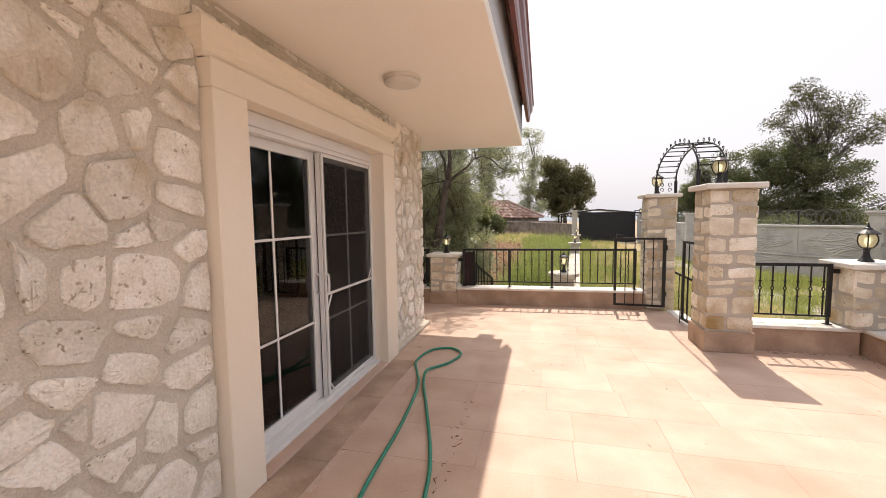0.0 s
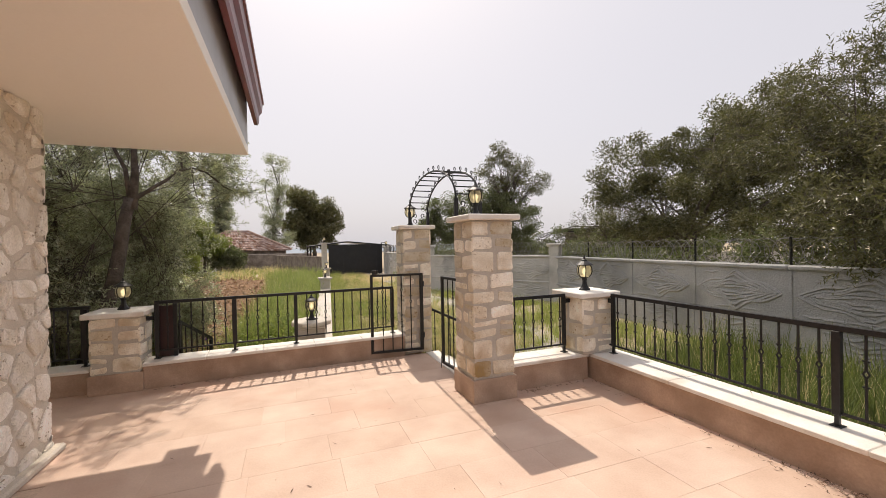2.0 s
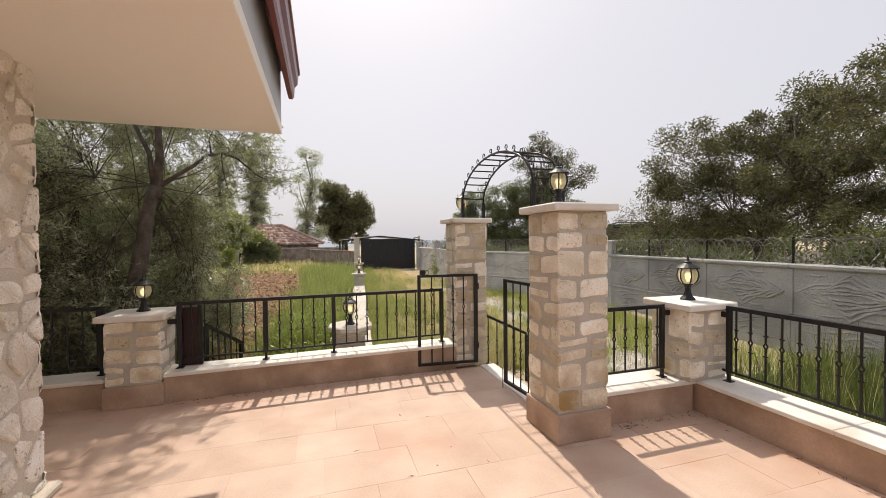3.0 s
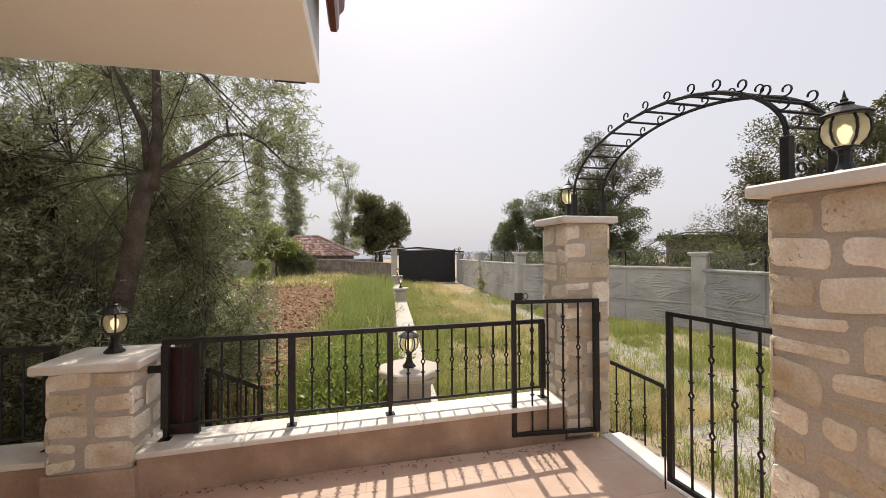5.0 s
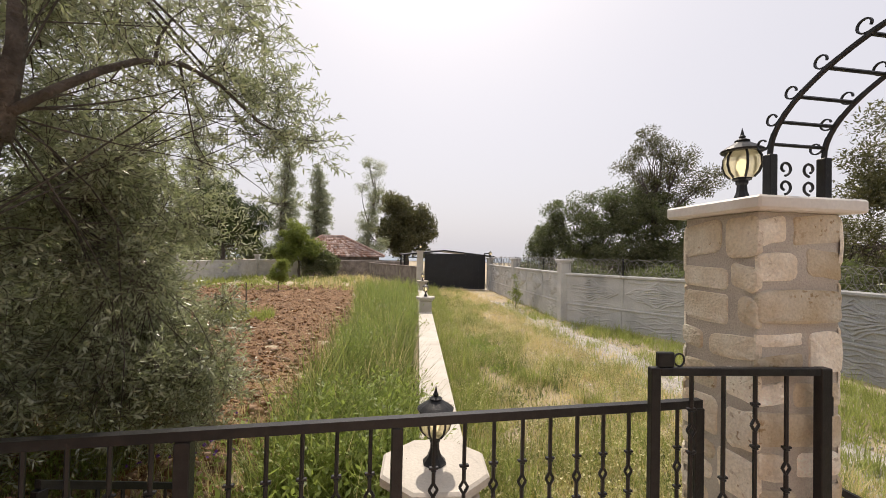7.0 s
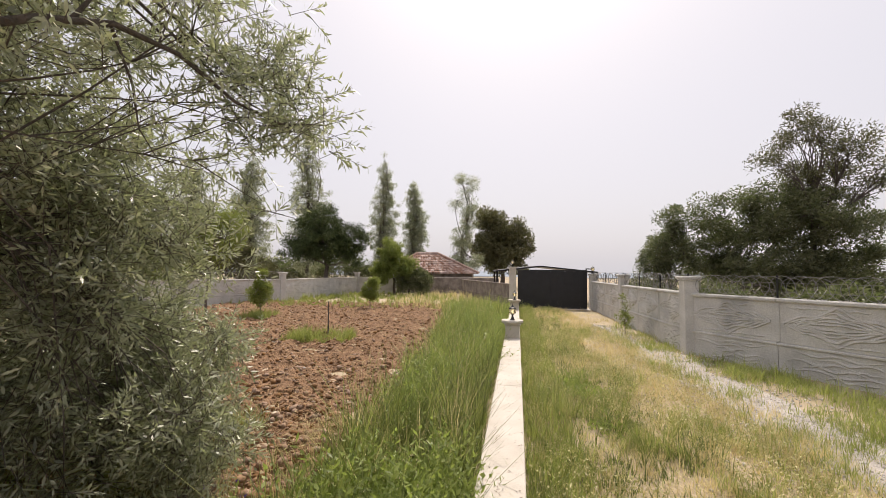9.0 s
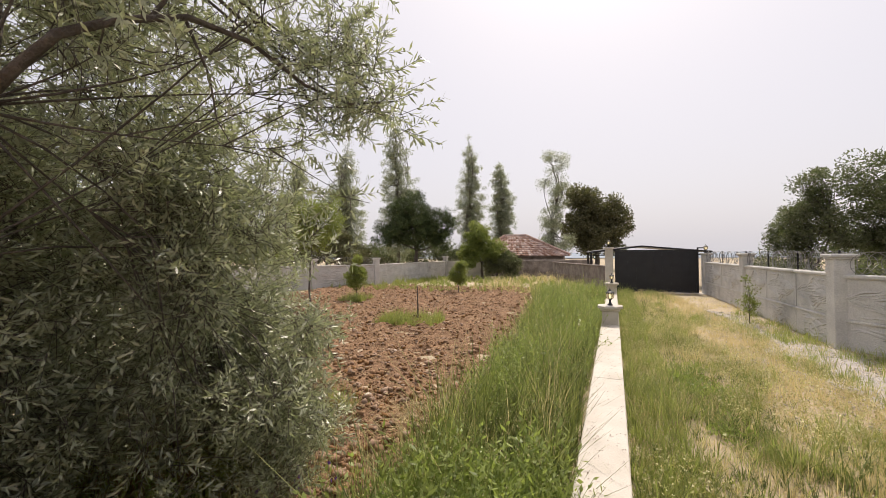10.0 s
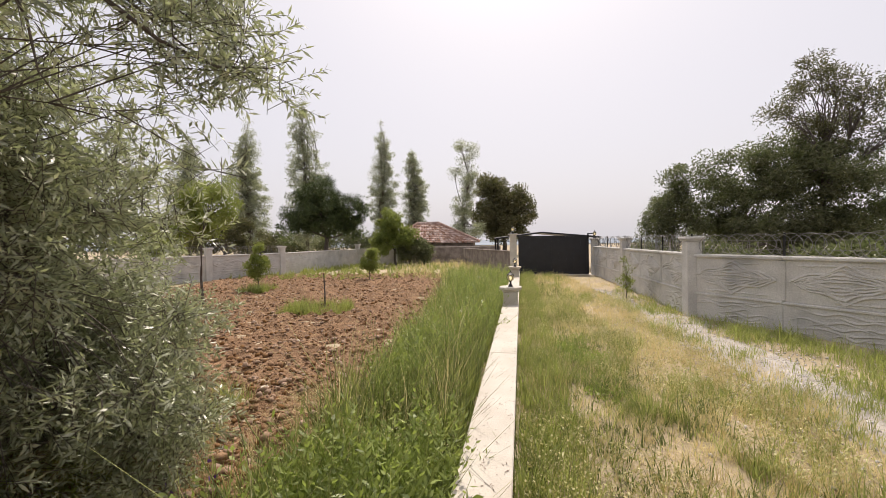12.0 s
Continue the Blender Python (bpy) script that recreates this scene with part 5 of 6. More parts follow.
tree("bushy_tree", (9.9, 22.6, -0.3), (9.9, 22.6, 1.2), [((9.5, 22.8, 3.7), (1.2, 1.2, 1.1)), ((10.9, 22.0, 3.8), (1.4, 1.4, 1.1)), ((9.0, 23.2, 2.5), (1.1, 1.1, 1.1)), ((10.4, 22.2, 2.3), (1.6, 1.5, 1.4)), ((12.0, 21.2, 3.1), (1.4, 1.4, 1.4)), ((11.6, 21.6, 1.4), (1.8, 1.2, 1.2))], 72000, (0.11, 0.042), DARK_L, "dense dark green bushy tree behind the wall", 0.13, 24, spray=0.26, sub=34, shell=0.3, limb_k=0.3)
tree("bushy_tree", (8.1, 23.9, -0.3), (8.1, 23.9, 1.0), [((8.0, 23.9, 2.7), (0.75, 0.75, 0.9)), ((7.6, 24.1, 2.0), (0.6, 0.6, 0.6)), ((8.2, 23.7, 3.8), (0.5, 0.5, 0.5))], 15000, (0.10, 0.034), DARK_L, "small open tree behind the boundary wall", 0.07, 25, spray=0.19)
tree("bare_bush", (14.5, 17.0, -0.3), (14.5, 17.0, 1.2), [((14.2, 17.4, 2.5), (1.2, 1.2, 0.8)), ((15.2, 16.2, 2.3), (1.3, 1.2, 0.9)), ((13.6, 18.2, 1.9), (0.9, 0.9, 0.7))], 12000, (0.09, 0.028), OLIVE_L, "sparse half-bare bush beyond the boundary wall", 0.07, 26, spray=0.28, twig=0.012, category="bush")
tree("hedge_tree", (17.5, 15.0, -0.3), (17.5, 15.0, 1.2), [((17.0, 16.0, 1.6), (2.0, 2.5, 1.4)), ((18.5, 12.0, 2.0), (2.4, 2.5, 1.8)), ((17.0, 20.0, 1.3), (2.2, 2.5, 1.1)), ((15.5, 24.5, 1.2), (2.5, 2.5, 1.1))], 20000, (0.18, 0.06), DARK_L, "dark shrubs behind the boundary wall", 0.12, 27, spray=0.32, shell=0.4)
tree("hedge_tree", (12.5, 4.0, -0.3), (12.5, 4.0, 1.2), [((12.0, 3.0, 1.6), (1.8, 2.5, 1.6)), ((12.0, 7.0, 1.6), (1.5, 2.0, 1.4)), ((12.5, -1.0, 2.6), (2.0, 2.5, 2.4))], 20000, (0.15, 0.05), DARK_L, "dark shrubs behind the boundary wall beside the terrace", 0.12, 28, spray=0.30, shell=0.4)
tree("round_tree", (3.1, 53.5, -0.3), (3.1, 53.5, 2.5), [((1.6, 53.5, 7.6), (1.7, 1.8, 1.7)), ((3.6, 53.5, 6.2), (2.1, 2.0, 1.9)), ((5.0, 53.5, 4.8), (1.7, 1.8, 1.7)), ((1.0, 53.5, 4.6), (1.7, 1.8, 2.0)), ((3.2, 53.3, 3.2), (2.8, 2.0, 2.0))], 36000, (0.27, 0.13), OLIVE_L, "large round dark tree in the distance", 0.25, 31, spray=0.42, sub=40, shell=0.4)
tree("slender_tree", (-1.3, 48.5, -0.3), (-1.2, 48.3, 5.0), [((-0.9, 48.1, 10.6), (1.0, 0.9, 0.9)), ((-1.7, 48.1, 8.9), (0.6, 0.7, 0.9)), ((-0.3, 48.1, 8.5), (0.5, 0.6, 0.8)), ((-1.2, 48.0, 5.0), (1.1, 1.0, 1.4)), ((-0.9, 47.8, 2.6), (1.6, 1.0, 1.2)), ((-0.6, 48.0, 7.0), (1.0, 0.9, 1.3))], 17000, (0.15, 0.055), POPLAR_L, "slender half-bare tree with pale trunk", 0.11, 32, spray=0.36, twig=0.025, sub=14)
for i, (x, y, top, r, sd) in enumerate([(-9.6, 48.8, 13.8, 1.2, 41), (-6.4, 49.5, 11.6, 1.1, 42), (-15.2, 42.8, 14.8, 1.5, 43), (-19.4, 40.5, 12.0, 1.5, 44), (-23.0, 38.0, 10.6, 1.3, 45)]):
    bl = [((x + 0.16 * math.sin(q * 7 + sd), y, 1.0 + (top - 1.3) * q), (max(0.16, r * 1.42 * math.sin(math.pi * (0.16 + 0.81 * q)) ** 0.9), max(0.16, r * math.sin(math.pi * (0.16 + 0.81 * q)) ** 0.9), top * 0.075), 1.0 if q < 0.8 else 2.0) for q in np.linspace(0.04, 0.985, 14)]
    tree("poplar_tree", (x, y, -0.3), (x, y, top * 0.55), bl, 24000, (0.17, 0.06), POPLAR_L, "tall narrow poplar tree with pale green leaves", 0.13, sd, sub=30, spray=0.22, twig=0.012, group="poplars in the distance", shell=0.2)
tree("pine_tree", (-10.6, 36.2, -0.3), (-10.6, 36.2, 2.0), [((-10.8, 36.0, 5.4), (1.5, 1.5, 1.1)), ((-12.2, 35.6, 4.1), (1.6, 1.4, 1.2)), ((-9.3, 36.4, 4.1), (1.6, 1.4, 1.2)), ((-10.7, 36.0, 3.5), (2.2, 1.8, 1.4)), ((-8.9, 36.6, 2.9), (1.1, 1.1, 0.9)), ((-12.6, 35.4, 3.0), (1.1, 1.1, 0.9))], 48000, (0.21, 0.044), PINE_L, "round dark green umbrella pine", 0.18, 51, spray=0.27, sub=50, shell=0.4)
tree("green_tree", (-5.6, 36.6, -0.3), (-5.6, 36.6, 1.0), [((-5.9, 36.6, 2.8), (0.9, 0.9, 1.1)), ((-5.0, 36.8, 2.1), (1.0, 0.9, 0.9)), ((-6.4, 36.4, 1.6), (0.8, 0.9, 1.0))], 22000, (0.16, 0.075), OLIVE_Y, "bright green leafy tree against the hut", 0.09, 52, spray=0.24, sub=24, shell=0.35)
tree("dark_bush", (-4.6, 37.0, -0.3), (-4.6, 37.0, 0.5), [((-4.4, 37.0, 1.0), (1.5, 0.9, 1.0)), ((-3.4, 36.6, 0.8), (0.9, 0.8, 0.9))], 16000, (0.15, 0.06), DARK_L, "dark bush against the hut wall", 0.06, 55, spray=0.24, category="bush", shell=0.35)
tree("grey_shrub", (-16.5, 33.0, -0.3), (-16.5, 33.0, 1.0), [((-16.0, 33.0, 2.2), (1.9, 1.4, 1.3)), ((-18.5, 32.0, 2.4), (2.0, 1.5, 1.4)), ((-13.8, 34.0, 1.5), (1.5, 1.2, 0.9))], 22000, (0.20, 0.07), OLIVE_L, "grey-green bushy trees behind the boundary wall", 0.12, 53, spray=0.3, shell=0.35)
tree("hedge_tree", (-22.0, 24.0, -0.3), (-22.0, 24.0, 1.2), [((-20.5, 25.0, 2.6), (2.2, 1.8, 1.8)), ((-23.0, 22.0, 3.0), (2.4, 2.0, 2.2)), ((-17.5, 28.0, 2.0), (1.8, 1.5, 1.4))], 22000, (0.19, 0.08), OLIVE_Y, "light green trees behind the far boundary wall", 0.12, 54, spray=0.34, shell=0.35)
tree("hedge_tree", (-12.0, 50.0, -0.3), (-12.0, 50.0, 1.2), [((x, 50 + 2 * math.sin(x), 1.6), (3.2, 1.5, 1.4 + 0.4 * math.sin(x * 1.7))) for x in (-24, -19, -14, -9, -4)], 20000, (0.30, 0.12), DARK_L, "low dark belt of shrubs behind the plot", 0.12, 56, spray=0.5, shell=0.35)
for x, y, s, sd in ((-7.6, 22.2, 1.0, 61), (-4.4, 26.0, 0.9, 62)):
    tree("sapling", (x, y, -0.25), (x, y, 0.3), [((x, y, 0.75 * s), (0.36 * s, 0.36 * s, 0.55 * s)), ((x + 0.1, y, 1.25 * s), (0.25 * s, 0.25 * s, 0.35 * s))], 4200, (0.085, 0.045), OLIVE_Y, "small bright green citrus sapling in the plot", 0.02, sd, sub=16, spray=0.12, twig=0.006, category="sapling", group="saplings in the plot")
tree("weed_bush", (5.1, 20.2, -0.25), (5.1, 20.2, 0.1), [((5.1, 20.2, 0.25), (0.22, 0.22, 0.3)), ((5.05, 20.2, 0.7), (0.16, 0.16, 0.35))], 700, (0.07, 0.025), OLIVE_Y, "small weed bush at the foot of the wall", 0.012, 63, sub=10, spray=0.08, twig=0.005, category="bush")
tree("hedge_row", (9.4, 8.0, -0.3), (9.4, 8.0, 0.3), [((9.6, 10.5, 0.7), (0.9, 1.6, 0.8)), ((9.2, 8.0, 0.7), (0.8, 1.6, 0.9)), ((9.0, 5.5, 0.7), (0.8, 1.6, 0.9)), ((8.8, 2.5, 0.8), (0.8, 1.8, 1.0)), ((8.5, -1.0, 0.9), (0.8, 2.0, 1.1))], 38000, (0.11, 0.044), DARK_L, "dark undergrowth behind the boundary wall", 0.04, 29, spray=0.24, sub=30, shell=0.3, category="hedge")
tree("hedge_row", (13.0, 22.0, -0.3), (13.0, 22.0, 0.3), [((10.0, 25.5, 1.0), (2.0, 1.6, 1.5)), ((13.0, 23.0, 1.0), (2.2, 1.8, 1.6)), ((15.5, 20.0, 1.0), (2.2, 2.2, 1.6)), ((16.5, 15.5, 1.1), (2.0, 2.6, 1.6))], 32000, (0.15, 0.055), DARK_L, "dark scrub behind the trees beyond the drive wall", 0.05, 33, spray=0.3, sub=30, shell=0.3, category="hedge")
tree("hedge_row", (8.3, 17.0, -0.3), (8.3, 17.0, 0.3), [((9.4, 13.6, 0.6), (0.9, 1.4, 0.9)), ((8.0, 16.5, 0.6), (0.9, 1.5, 0.9)), ((7.3, 19.5, 0.6), (0.8, 1.6, 0.9)), ((7.4, 22.5, 0.6), (0.8, 1.6, 0.9)), ((7.6, 25.5, 0.6), (0.8, 1.6, 0.9))], 38000, (0.11, 0.044), DARK_L, "dark undergrowth behind the drive wall", 0.04, 30, spray=0.24, sub=30, shell=0.3, category="hedge")
fh = thing("far_house", pose(24.0, 25.5, -0.3, 0, 0, -42), "low dark house with a flat roof in the distance", "house")
part("wall", B((-4.0, -2.5, 0), (4.0, 2.5, 2.7), 0.03), RUBBLE, fh)
part("roof", B((-4.5, -3.0, 2.701), (4.5, 3.0, 2.95), 0.03), GATE, fh)
for q in (-2.4, 0.0, 2.4):
    part("window", B((q - 0.5, -2.53, 1.0), (q + 0.5, -2.501, 2.0), 0.005), GATE, fh)
boundary("far_wall", (12.0, 27.5), (26.0, 13.0), -0.3, 1.3, 6, "plain grey field wall in the distance", (True, True), relief=False, wire=False)
st = thing("stake", (-3.4, 18.4, -0.25), "thin dark wooden stake with a sapling stem", "stake")
part("stem", MB().tube([(0, 0, -0.1), (0.01, 0, 0.5), (-0.01, 0, 1.05)], [0.022, 0.02, 0.012], 6), BARK, st)
tw = MB()
for i in range(7):
    a, z = i * 1.9, 0.45 + 0.08 * i
    tw.tube([(0, 0, z), (0.09 * math.cos(a), 0.09 * math.sin(a), z + 0.09)], 0.005, 4)
part("twigs", tw, BARK, st)

# ---- ploughed plot ----
SOIL_EDGE = lambda y: -0.30 - 0.05 * max(0.0, y - 19.0) - 0.04 * max(0.0, 12.6 - y) + 0.46 * noise.noise((y * 0.62, 1.0, 0.0))


def soil_z(x, y):
    f = math.sin((x * 0.86 + y * 0.5) * 5.2 + 1.3 * noise.noise((x * 0.7, y * 0.7, 0)))
    return ground_z(x, y) + 0.05 + 0.030 * f + 0.095 * noise.noise((x * 3.1, y * 3.1, 2)) + 0.06 * noise.noise((x * 8, y * 8, 5))


sm = MB()
cols = 200
ys = steps(9.6, 29.5, 320)
for y in ys:
    xr = SOIL_EDGE(y) - 0.02
    xl = max(-12.3, -5.5 - 0.9 * (y - 10.9))
    for i in range(cols + 1):
        x = xl + (xr - xl) * i / cols
        e = min(1.0, min(i, cols - i) / 8.0, (y - 9.6) / 0.5 + 0.001, (29.5 - y) / 0.6 + 0.001)
        sm.v.append((x, y, soil_z(x, y) * e + (ground_z(x, y) - 0.03) * (1 - e)))
cw = cols + 1
sm.f = [(j * cw + i, j * cw + i + 1, (j + 1) * cw + i + 1, (j + 1) * cw + i) for j in range(len(ys) - 1) for i in range(cols)]
tagged(new("ploughed_soil", sm.mesh("ploughed_soil", SOIL, True)), "reddish brown ploughed soil of the garden plot", "soil", kind="stuff")
rng = np.random.default_rng(77)


def in_plot(n, y0=9.9, y1=29.0, power=1.7):
    y = y0 + (y1 - y0) * rng.random(n) ** power
    xr = np.array([SOIL_EDGE(q) - 0.15 for q in y])
    xl = np.maximum(-12.0, -4.0 - 0.85 * (y - 10.9))
    x = xl + (xr - xl) * rng.random(n)
    return x, y


PHI = (1 + 5 ** 0.5) / 2
ICO_V = unit(np.array([p for i in (-1, 1) for j in (-PHI, PHI) for p in ((0, i, j), (i, j, 0), (j, 0, i))]))
ICO_F = [(a, b, c) for a in range(12) for b in range(a + 1, 12) for c in range(b + 1, 12) if all(np.linalg.norm(ICO_V[p] - ICO_V[q]) < 1.2 for p, q in ((a, b), (b, c), (a, c)))]
ICO_F = np.array([f if np.dot(np.cross(ICO_V[f[1]] - ICO_V[f[0]], ICO_V[f[2]] - ICO_V[f[0]]), ICO_V[f[0]]) > 0 else f[::-1] for f in ICO_F], dtype=np.int32)


def lumps(name, pos, size, material, label, category, rough=0.28, flat=0.75):
    """Many small uneven lumps of twenty faces each, as one object of stuff."""
    n = len(pos)
    v = ICO_V[None] * rng.uniform(1 - rough, 1 + rough, (n, 12, 1)) * rng.uniform(0.65, 1.3, (n, 1, 3)) * np.array([1, 1, flat]) * size[:, None, None]
    a = rng.uniform(0, math.tau, n)[:, None]
    x, y = v[:, :, 0] * np.cos(a) - v[:, :, 1] * np.sin(a), v[:, :, 0] * np.sin(a) + v[:, :, 1] * np.cos(a)
    v = np.stack([x, y, v[:, :, 2]], 2) + pos[:, None]
    me = bpy.data.meshes.new(name)
    me.vertices.add(n * 12)
    me.vertices.foreach_set("co", np.ascontiguousarray(v, dtype=np.float32).reshape(-1))
    me.loops.add(n * 60)
    me.loops.foreach_set("vertex_index", (np.arange(n, dtype=np.int32)[:, None, None] * 12 + ICO_F[None]).reshape(-1))
    me.polygons.add(n * 20)
    me.polygons.foreach_set("loop_start", np.arange(n * 20, dtype=np.int32) * 3)
    me.materials.append(material)
    me.update(calc_edges=True)
    return tagged(new(name, me), label, category, kind="stuff")


cx, cy = in_plot(21000, power=1.6)
cs = 0.009 + 0.048 * rng.random(len(cx)) ** 2.8
cz = np.array([soil_z(a, b) for a, b in zip(cx, cy)]) + cs * 0.25
lumps("soil_clods", np.stack([cx, cy, cz], 1), cs, CLOD, "loose clods of reddish soil on the plot", "soil", 0.42, 0.7)
sx, sy = in_plot(15000, power=1.6)
pos = np.stack([sx, sy, np.array([soil_z(a, b) for a, b in zip(sx, sy)]) + 0.02], 1)
sl_v = leaves_at(pos, 0.14, 0.007, rng, 0.0)
sl_v[:, :, 2] = pos[:, None, 2] + (sl_v[:, :, 2] - pos[:, None, 2]) * 0.2
tagged(new("straw", quads_mesh("straw", sl_v, STRAW_L)), "dry straw scattered over the ploughed soil", "straw", kind="stuff")
for x, y, s in ((-1.9, 12.85, 0.065), (-1.86, 11.9, 0.09), (-2.5, 15.0, 0.04), (-3.0, 12.3, 0.035)):
    rr = random.Random(int(s * 1000))
    m = MB().stone([(s * math.cos(a) * rr.uniform(0.7, 1.1), s * math.sin(a) * rr.uniform(0.6, 1.0)) for a in np.linspace(0, math.tau, 10)[:-1]], s * 0.9, (0, 0, 0), (1, 0, 0), (0, 1, 0), (0, 0, 1), rr, 0.03)
    solid("field_stone", m, PAPER, "pale loose stone on the ploughed soil", "stone", "loose stones", at=(x, y, soil_z(x, y) - 0.02))

# ---- gravel track on the drive ----
gm = MB()
ys = steps(4.0, 23.0, 90)
for y in ys:
    c = 4.95 + 0.25 * noise.noise((y * 0.5, 9, 0)) if y > 10 else 4.2 + 0.75 * min(1, max(0, (y - 5.0) / 5))
    hw = (0.6 + 0.45 * noise.noise((y * 0.9, 3, 4)) if y > 9.5 else 1.3) * min(1, (23.2 - y) / 6)
    for i in range(15):
        x = c + hw * (i / 7 - 1) * (1 + 0.3 * noise.noise((3.0 if i < 7 else 9.0, y * 2.0, 8)))
        gm.v.append((x, y, ground_z(x, y) + (0.012 if 0 < i < 14 else -0.02)))
gm.f = [(j * 15 + i, j * 15 + i + 1, (j + 1) * 15 + i + 1, (j + 1) * 15 + i) for j in range(90) for i in range(14)]
tagged(new("gravel_track", gm.mesh("gravel_track", GRAVEL, True)), "pale gravel wheel track on the drive", "gravel", kind="stuff")


pb_y = rng.uniform(4.2, 22.5, 9000)
pb_x = np.where(pb_y > 9.5, 4.95, 4.4) + rng.normal(0, 0.7, 9000)
ok = ~((pb_x < 4.1) & (pb_y < 6.6))
pb_x, pb_y = pb_x[ok], pb_y[ok]
ps = 0.007 + 0.017 * rng.random(len(pb_x)) ** 1.5
lumps("pebbles", np.stack([pb_x, pb_y, np.array([ground_z(a, b) for a, b in zip(pb_x, pb_y)]) + 0.012], 1), ps, PEBBLE, "loose grey pebbles on the gravel drive", "gravel", 0.2, 0.6)


# ---- grass ----
def gpos(x, y):
    return np.stack([x, y, np.array([ground_z(a, b) for a, b in zip(x, y)]) - 0.01], 1)


def strip(n, y0, y1, xf, power=1.6):
    y = y0 + (y1 - y0) * rng.random(n) ** power
    lo, hi = zip(*[xf(q) for q in y])
    lo, hi = np.array(lo), np.array(hi)
    return lo + (hi - lo) * rng.random(n), y


def field(name, n, y0, y1, xf, h, w, material, label, power=1.6, clump=0.0, lean=0.35, thresh=-1.0, freq=0.8, category="grass"):
    tuft = 14
    tx, ty = strip(max(4, n // tuft), y0, y1, xf, power)
    x, y = np.repeat(tx, tuft), np.repeat(ty, tuft)
    n = len(x)
    ax, ay = rng.normal(0, 0.032, n), rng.normal(0, 0.032, n)
    x, y = x + ax, y + ay
    bunch = np.repeat(rng.uniform(0.4, 1.5, len(tx)), tuft)
    patch = np.array([noise.noise((a * freq, b * freq, 1.7)) for a, b in zip(x, y)])
    keep = patch + rng.normal(0, 0.22, n) > thresh
    x, y, bunch, way = x[keep], y[keep], bunch[keep], np.arctan2(ay, ax)[keep]
    tall = np.array([noise.noise((a * 1.4, b * 1.4, 6.1)) for a, b in zip(x, y)])
    hh = h * np.clip(0.9 + 0.45 * tall, 0.5, 1.3) * rng.uniform(0.35, 1.25, len(x)) * bunch
    return blades(name, gpos(x, y), hh, w, material, rng, label, category, lean, way)


left_of = lambda y: (SOIL_EDGE(y) - 0.15, GW(y) - 0.3)
field("tall_grass", 16000, 9.3, 27.5, left_of, 0.50, 0.010, SHADE_GRASS_L, "dark tall grass along the garden wall", 1.5, lean=0.6, thresh=-0.4, freq=1.5)
field("tall_grass", 20000, 9.3, 27.5, left_of, 0.54, 0.0095, GRASS_L, "tall green grass along the garden wall", 1.6, lean=0.5, thresh=-0.28, freq=1.5)
field("tall_grass", 5000, 9.0, 27.5, lambda y: (SOIL_EDGE(y) - 0.2, GW(y) - 0.5), 0.60, 0.006, STRAW_L, "dry grass stalks along the garden wall", 1.5, lean=0.5, thresh=-0.1, freq=1.2)
field("drive_grass", 16000, 8.8, 27.8, lambda y: (GW(y) + 0.2, GW(y) + 0.8), 0.26, 0.0075, GRASS_L, "green grass on the drive side of the wall", 1.4, lean=0.5)
field("drive_grass", 60000, 8.6, 27.8, lambda y: (GW(y) + 0.22, GW(y) + 2.0 + 0.4 * math.sin(y * 1.3)), 0.17, 0.008, GRASS_L, "short green grass on the drive", 1.6, thresh=0.02, lean=0.7, freq=1.1)
field("drive_grass", 26000, 8.6, 27.8, lambda y: (GW(y) + 0.22, 3.4), 0.15, 0.009, SHADE_GRASS_L, "dark green blades among the drive grass", 1.6, thresh=0.05, lean=0.8, freq=1.7)
field("drive_grass", 56000, 8.6, 27.8, lambda y: (GW(y) + 0.22, 4.7), 0.16, 0.0058, STRAW_L, "dry yellow grass on the drive", 1.6, lean=0.6)
field("drive_grass", 18000, 9.0, 27.8, lambda y: (3.9, 6.0), 0.13, 0.006, STRAW_L, "thin dry grass on the gravel", 1.2, thresh=0.05, lean=0.6)
field("verge_grass", 30000, 4.0, 17.0, lambda y: (5.4, 7.7 if y < 12 else 8.0 - 0.4 * (y - 12)), 0.22, 0.008, GRASS_L, "green weeds at the foot of the boundary wall", 1.0, thresh=0.0, lean=0.7)
field("verge_grass", 22000, 9.5, 22.0, lambda y: (4.2, 6.0), 0.17, 0.008, GRASS_L, "patches of weeds at the wall foot", 1.0, thresh=0.1, freq=1.3, lean=0.6)
# Shade beside the terrace is put into the darker blade colour.
field("side_grass", 44000, -3.0, 6.9, lambda y: (4.25, 7.5), 0.46, 0.012, SHADE_GRASS_L, "green grass beside the terrace, darkened for shade", 1.0)
field("side_grass", 3000, -2.0, 6.9, lambda y: (4.25, 7.4), 0.55, 0.006, STRAW_L, "dry grass stalks beside the terrace", 1.0)
field("verge_grass", 50000, 6.6, 13.5, lambda y: (3.0, 7.6), 0.19, 0.008, GRASS_L, "green weeds on the gravel near the gate", 1.0, thresh=0.04, freq=1.6, lean=0.6)
field("garden_weeds", 8000, 9.0, 11.2, lambda y: (-3.6, GW(y) - 0.3), 0.26, 0.008, GRASS_L, "weeds in front of the ploughed plot", 1.0, thresh=0.0)
field("garden_weeds", 16000, 9.2, 12.6, lambda y: (-5.2, -1.7), 0.30, 0.006, GRASS_L, "weeds under the olive tree", 1.0, lean=0.6)
field("garden_weeds", 2500, 9.0, 11.8, lambda y: (-3.6, GW(y) - 0.3), 0.3, 0.005, STRAW_L, "dry weeds in front of the ploughed plot", 1.0)
